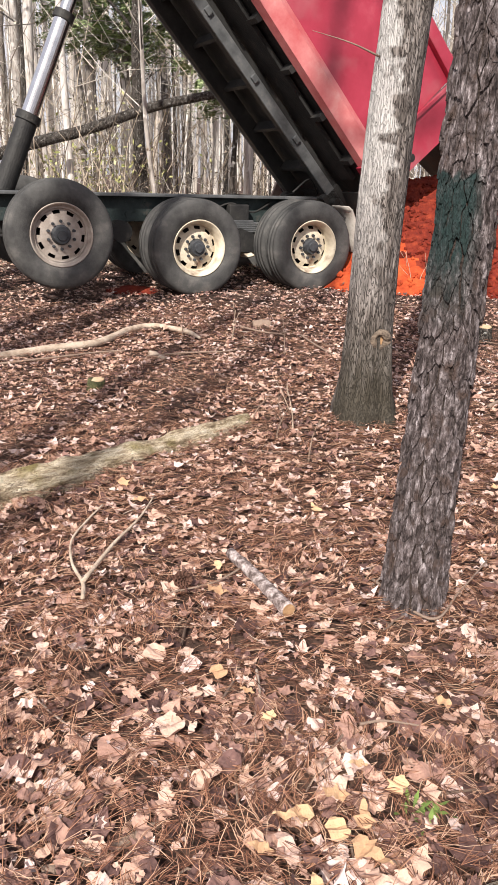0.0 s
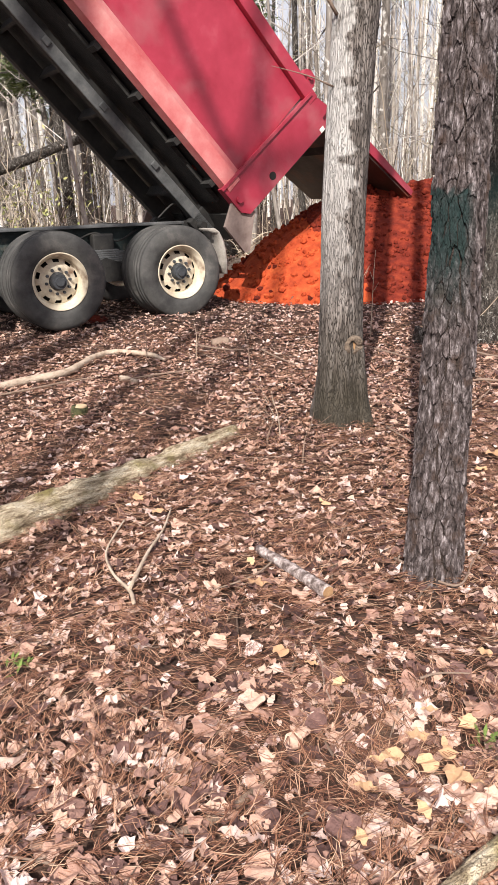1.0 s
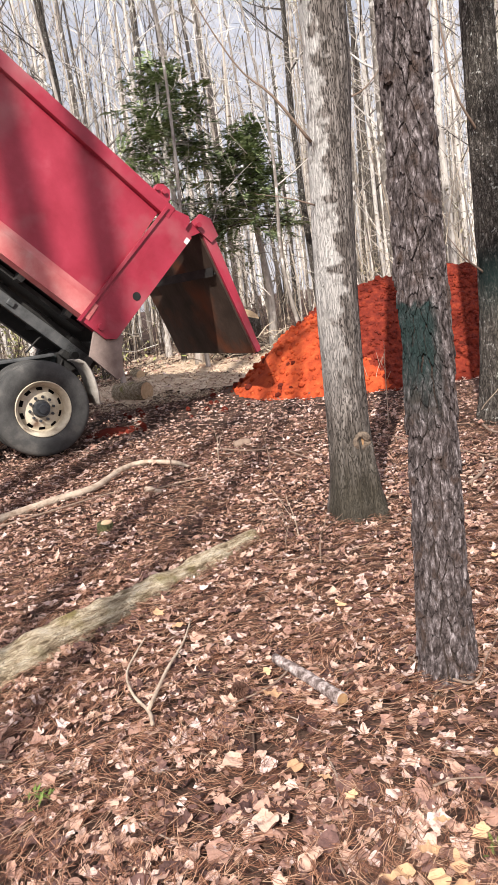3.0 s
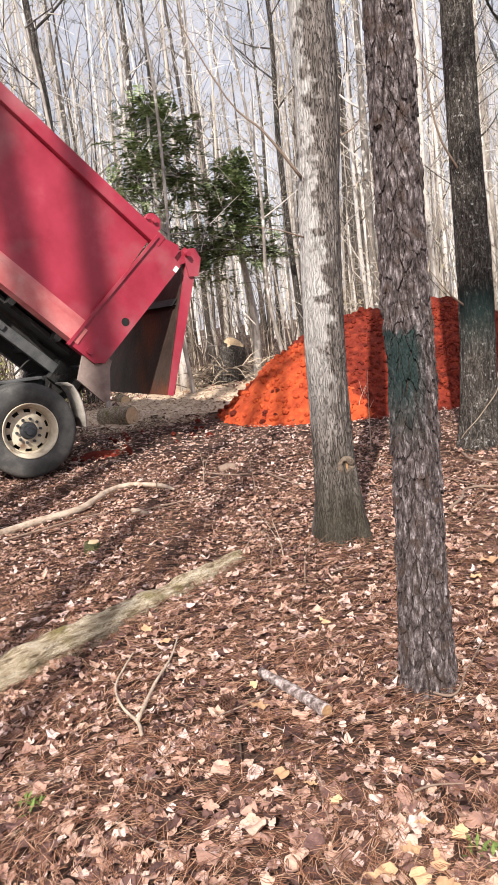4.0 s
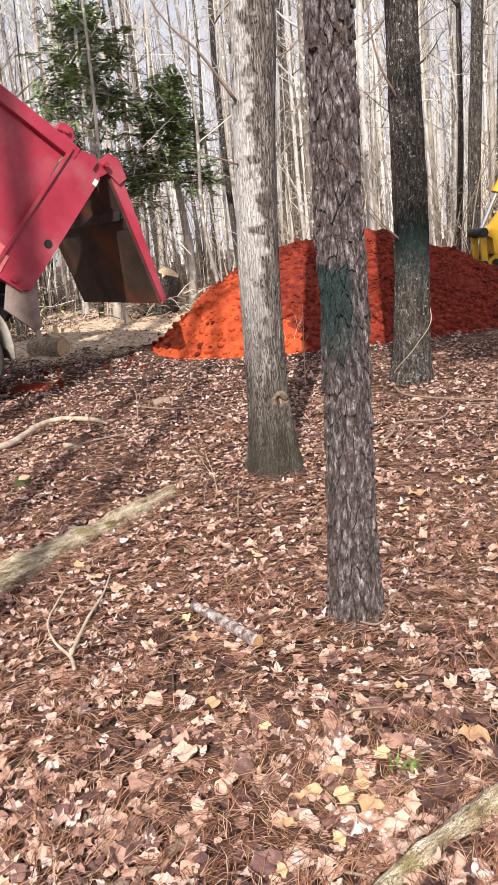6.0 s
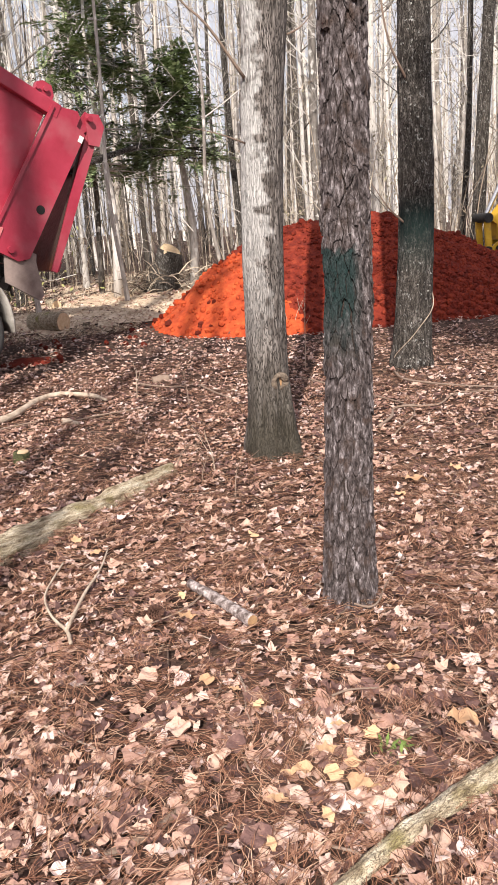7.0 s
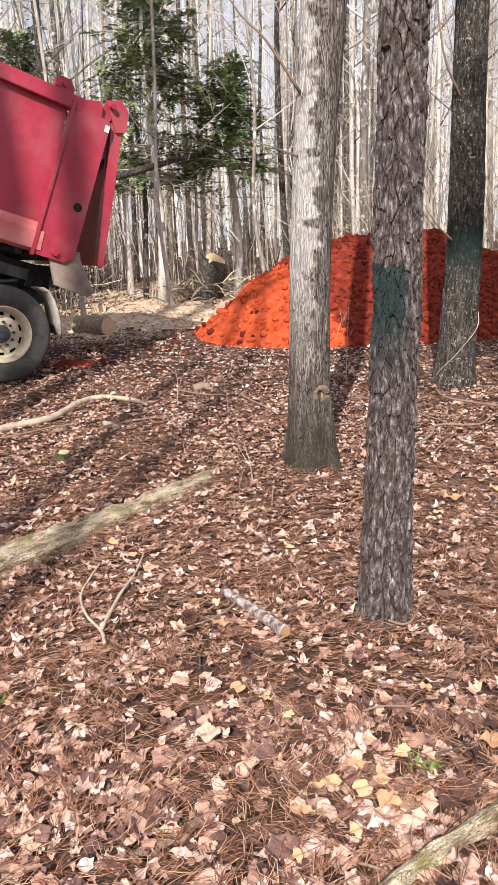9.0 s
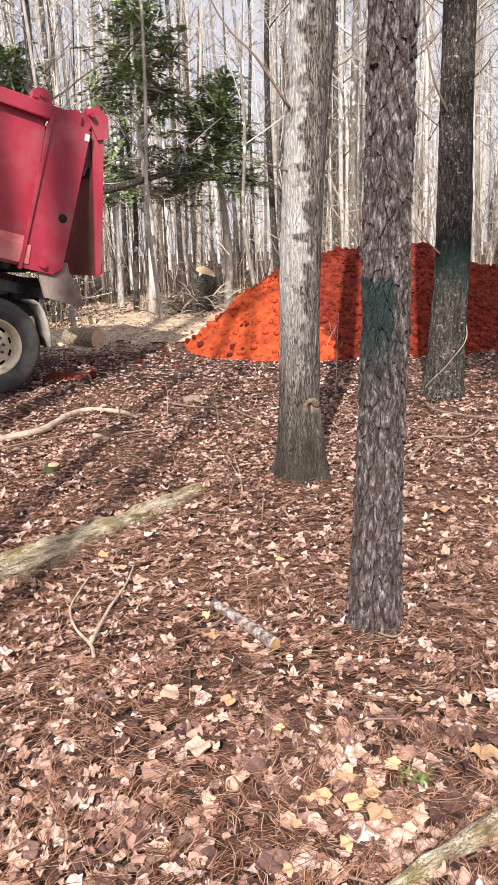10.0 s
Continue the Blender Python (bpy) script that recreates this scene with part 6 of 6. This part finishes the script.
fallen("pale_chip", [(-0.75, 5.95), (-0.70, 5.86), (-0.62, 5.76)], [0.022, 0.03, 0.02], M_PALE, "pale broken wood chip on the leaves", "wood chunk", 10, 0.3, 20, lift=0.03)


def clay_spill(x, y):
    vs, fs = [], []
    n = 24
    vs.append((0, 0, 0.06))
    for ring, rr in enumerate((0.08, 0.18, 0.26)):
        for k in range(n):
            a = 2 * math.pi * k / n
            q = rr * (1 + 0.3 * noise.noise((math.cos(a) * 2, math.sin(a) * 2, ring)))
            vs.append((q * 1.3 * math.cos(a), q * math.sin(a), 0.05 - 0.03 * ring + 0.02 * noise.noise((q * 9, a * 3, 1))))
    for k in range(n):
        fs.append((0, 1 + k, 1 + (k + 1) % n))
        for r in range(2):
            a, b = 1 + r * n + k, 1 + r * n + (k + 1) % n
            fs.append((a, a + n, b + n, b))
    ob = obj("clay_spill", mesh_from("clay_spill", vs, fs), None, M_SOIL, "small spill of red clay under the truck's tail", "soil")
    ob.location = (x, y, gh(x, y) + 0.01)


clay_spill(-1.32, 8.95)

# ---------------- excavator behind the heap ----------------


def excavator():
    ob = obj("excavator", None, None, None, "yellow excavator arm with bucket standing behind the heap", "excavator")
    ob.location = (6.58, 13.0, gh(6.58, 13.0))
    bm = bmesh.new()
    prism_bm(bm, [(0.26, 0.90), (0.14, 0.98), (0.30, 1.12), (0.52, 1.40), (0.84, 2.0), (1.85, 4.3), (2.2, 4.3), (1.25, 1.95), (0.80, 1.08), (0.60, 0.74), (0.46, 0.60), (0.30, 0.62)], -0.14, 0.14)
    part("dipper_arm", bm, M_YELLOW, ob, "yellow dipper arm")
    bm = bmesh.new()
    prism_bm(bm, [(1.55, 4.1), (1.95, 4.4), (4.6, 3.2), (5.0, 1.2), (4.6, 1.2), (4.1, 2.9)], -0.2, 0.2)
    part("boom", bm, M_YELLOW, ob, "yellow boom")
    bm = bmesh.new()
    cyl_bm(bm, (0.08, -0.02, 1.04), (0.46, -0.02, 1.80), 0.042, 0.042, 16)
    part("cylinder_rod", bm, M_CHROME, ob, "polished cylinder rod")
    bm = bmesh.new()
    cyl_bm(bm, (0.43, -0.02, 1.74), (1.25, -0.02, 3.4), 0.085, 0.085, 20)
    cyl_bm(bm, (0.41, -0.02, 1.70), (0.45, -0.02, 1.78), 0.105, 0.105, 20)
    part("cylinder_barrel", bm, M_YELLOW, ob)
    for s in (-1, 1):
        bm = bmesh.new()
        prism_bm(bm, [(-0.02, 1.06), (0.10, 1.08), (0.14, 0.48), (0.04, 0.40)], s * 0.17 - 0.025, s * 0.17 + 0.025)
        part("bucket_link", bm, M_YELLOW, ob, "yellow bucket link")
        bm = bmesh.new()
        prism_bm(bm, [(0.06, 0.40), (0.18, 0.52), (0.55, 0.80), (0.62, 0.70), (0.36, 0.30), (0.26, 0.10), (0.18, 0.12)], s * 0.15 - 0.02, s * 0.15 + 0.02)
        part("bucket_ear", bm, M_YELLOW, ob)
    for x, z, r in ((0.04, 1.02, 0.085), (0.05, 0.44, 0.08), (0.30, 0.46, 0.075), (0.56, 0.82, 0.075), (0.70, 1.12, 0.05)):
        bm = bmesh.new()
        cyl_bm(bm, (x, -0.25, z), (x, 0.25, z), r, r, 16)
        part("pin", bm, M_BLACK, ob, "greasy black pivot pin")
    bm = bmesh.new()
    prism_bm(bm, [(0.20, 0.12), (0.36, 0.50), (0.70, 0.62), (1.15, 0.40), (1.25, -0.1), (0.9, -0.45), (0.4, -0.4)], -0.5, 0.5)
    part("bucket", bm, M_BLACK, ob, "worn dark steel bucket")


excavator()

# ---------------- falling clay ----------------
falling = []
rndc = random.Random(50)
for k in range(26):
    c = obj("falling_clod", CLOD_MES[k % 8], None, M_SOIL, "lump of red clay tumbling off the tailgate", "clod", "clay tumbling from the truck")
    falling.append((c, k))

# ---------------- movement ----------------
U_ROWS = [(0.0, 2.95), (0.4, 2.68), (0.7, 2.36), (1.0, 1.94), (1.25, 1.43), (1.5, 0.90), (1.75, 0.45), (2.0, 0.12), (2.2, 0.0), (10.0, 0.0)]
THETA = [(0.0, 47.0), (1.0, 46.5), (1.5, 45.5), (2.0, 44.8), (3.5, 44.6), (5.0, 44.4), (5.5, 42.4), (6.0, 38.8), (6.75, 32.5), (7.5, 26.8), (8.0, 24.6), (8.5, 21.7), (9.0, 18.8), (9.5, 16.6), (10.0, 14.7)]
OPEN = [(0.0, 105), (0.5, 107), (1.0, 104), (1.3, 98), (1.5, 90), (1.7, 66), (1.85, 48), (2.0, 31), (2.1, 16), (2.2, 4), (2.3, 1), (2.45, 8), (2.8, 46), (3.05, 74), (3.2, 83), (3.3, 84), (3.5, 77), (3.7, 59),
        (4.0, 31.6), (4.2, 18), (4.35, 8), (4.5, 3), (4.6, 3), (4.8, 11), (5.0, 28), (5.2, 45), (5.5, 68), (5.65, 76), (5.8, 75), (6.0, 60), (6.2, 41), (6.45, 18), (6.65, 5), (6.85, 6), (7.1, 16), (7.3, 27),
        (7.5, 38.4), (7.7, 44), (7.85, 43), (8.0, 35), (8.2, 21), (8.4, 9), (8.55, 4), (8.7, 1), (8.85, 4), (9.0, 11), (9.25, 14), (9.5, 18), (9.65, 20), (9.8, 18), (10.0, 14.7)]


def value(rows, t):
    for (a, va), (b, vb) in zip(rows, rows[1:]):
        if t <= b:
            return va + (vb - va) * (t - a) / (b - a)
    return rows[-1][1]


def motions():
    walk(truck, [(t, Matrix.Translation(TRUCK0 - FWD * u + Vector((0, 0, 0.02 * u / 2.83))) @ pose(0, 0, 0, 0, 0, HEAD)) for t, u in U_ROWS])
    for w, r in spinning:
        if r:
            p, side = w.matrix_basis.translation.copy(), w.matrix_basis.to_3x3()[1][1]
            walk(w, [(t, pose(*p, 0, math.degrees((2.83 - u) / r), 0) @ pose(0, 0, 0, 0, 0, 0 if side > 0 else 180)) for t, u in U_ROWS])
    walk(bed, [(t, pose(*PIVOT, 0, -a, 0)) for t, a in THETA])
    walk(gate, [(t, pose(-0.20, 0, 2.02, 0, a - 3, 0)) for t, a in OPEN])
    rows, slides = [], ([], [])
    for t, a in THETA:
        at = Vector(PIVOT) + Vector((3.96 * math.cos(radians(a)), 0, 3.96 * math.sin(radians(a))))
        foot = Vector((3.45, 0, 0.75))
        d = at - foot
        rows.append((t, pose(*foot, 0, math.degrees(math.atan2(d.x, d.z)), 0)))
        ext = max(0.05, d.length - 1.2)
        slides[0].append((t, pose(0, 0, ext / 2)))
        slides[1].append((t, pose(0, 0, ext)))
    walk(hoist, rows)
    walk(stages[1], slides[0])
    walk(stages[2], slides[1])
    # clods: ride down the bed's floor, slide off its lip, drop, and lie on the heap or floor
    def on_bed(t, x, y):
        m = Matrix.Translation(TRUCK0 - FWD * value(U_ROWS, t)) @ pose(0, 0, 0, 0, 0, HEAD) @ pose(*PIVOT, 0, -value(THETA, t), 0)
        return m @ Vector((x, y, 0.37))
    for c, k in falling:
        t0 = 0.8 + 0.055 * k
        r = 0.025 + 0.03 * rndc.random()
        y = rndc.uniform(-0.9, 0.95)
        lip = on_bed(t0, -0.12, y)
        rest = lip - FWD * 0.18
        rest.z = gh(rest.x, rest.y) + max(0, heap_h(rest.x, rest.y)) + r * 0.4
        c.scale = (r, r, r * 0.8)
        turn = [pose(0, 0, 0, 20 * k + q, q * 0.5, 0) for q in (0, 20, 70, 120)]
        rows = [(t, Matrix.Translation(on_bed(t, 1.6 - 1.2 * t / t0, y)) @ turn[0]) for t in (0.0, 0.5 * t0)]
        rows += [(t0, Matrix.Translation(lip) @ turn[1]), (t0 + 0.2, Matrix.Translation(lip.lerp(rest, 0.45)) @ turn[2]),
                 (t0 + 0.38, Matrix.Translation(rest) @ turn[3]), (10.0, Matrix.Translation(rest) @ turn[3])]
        walk(c, rows)


motions()
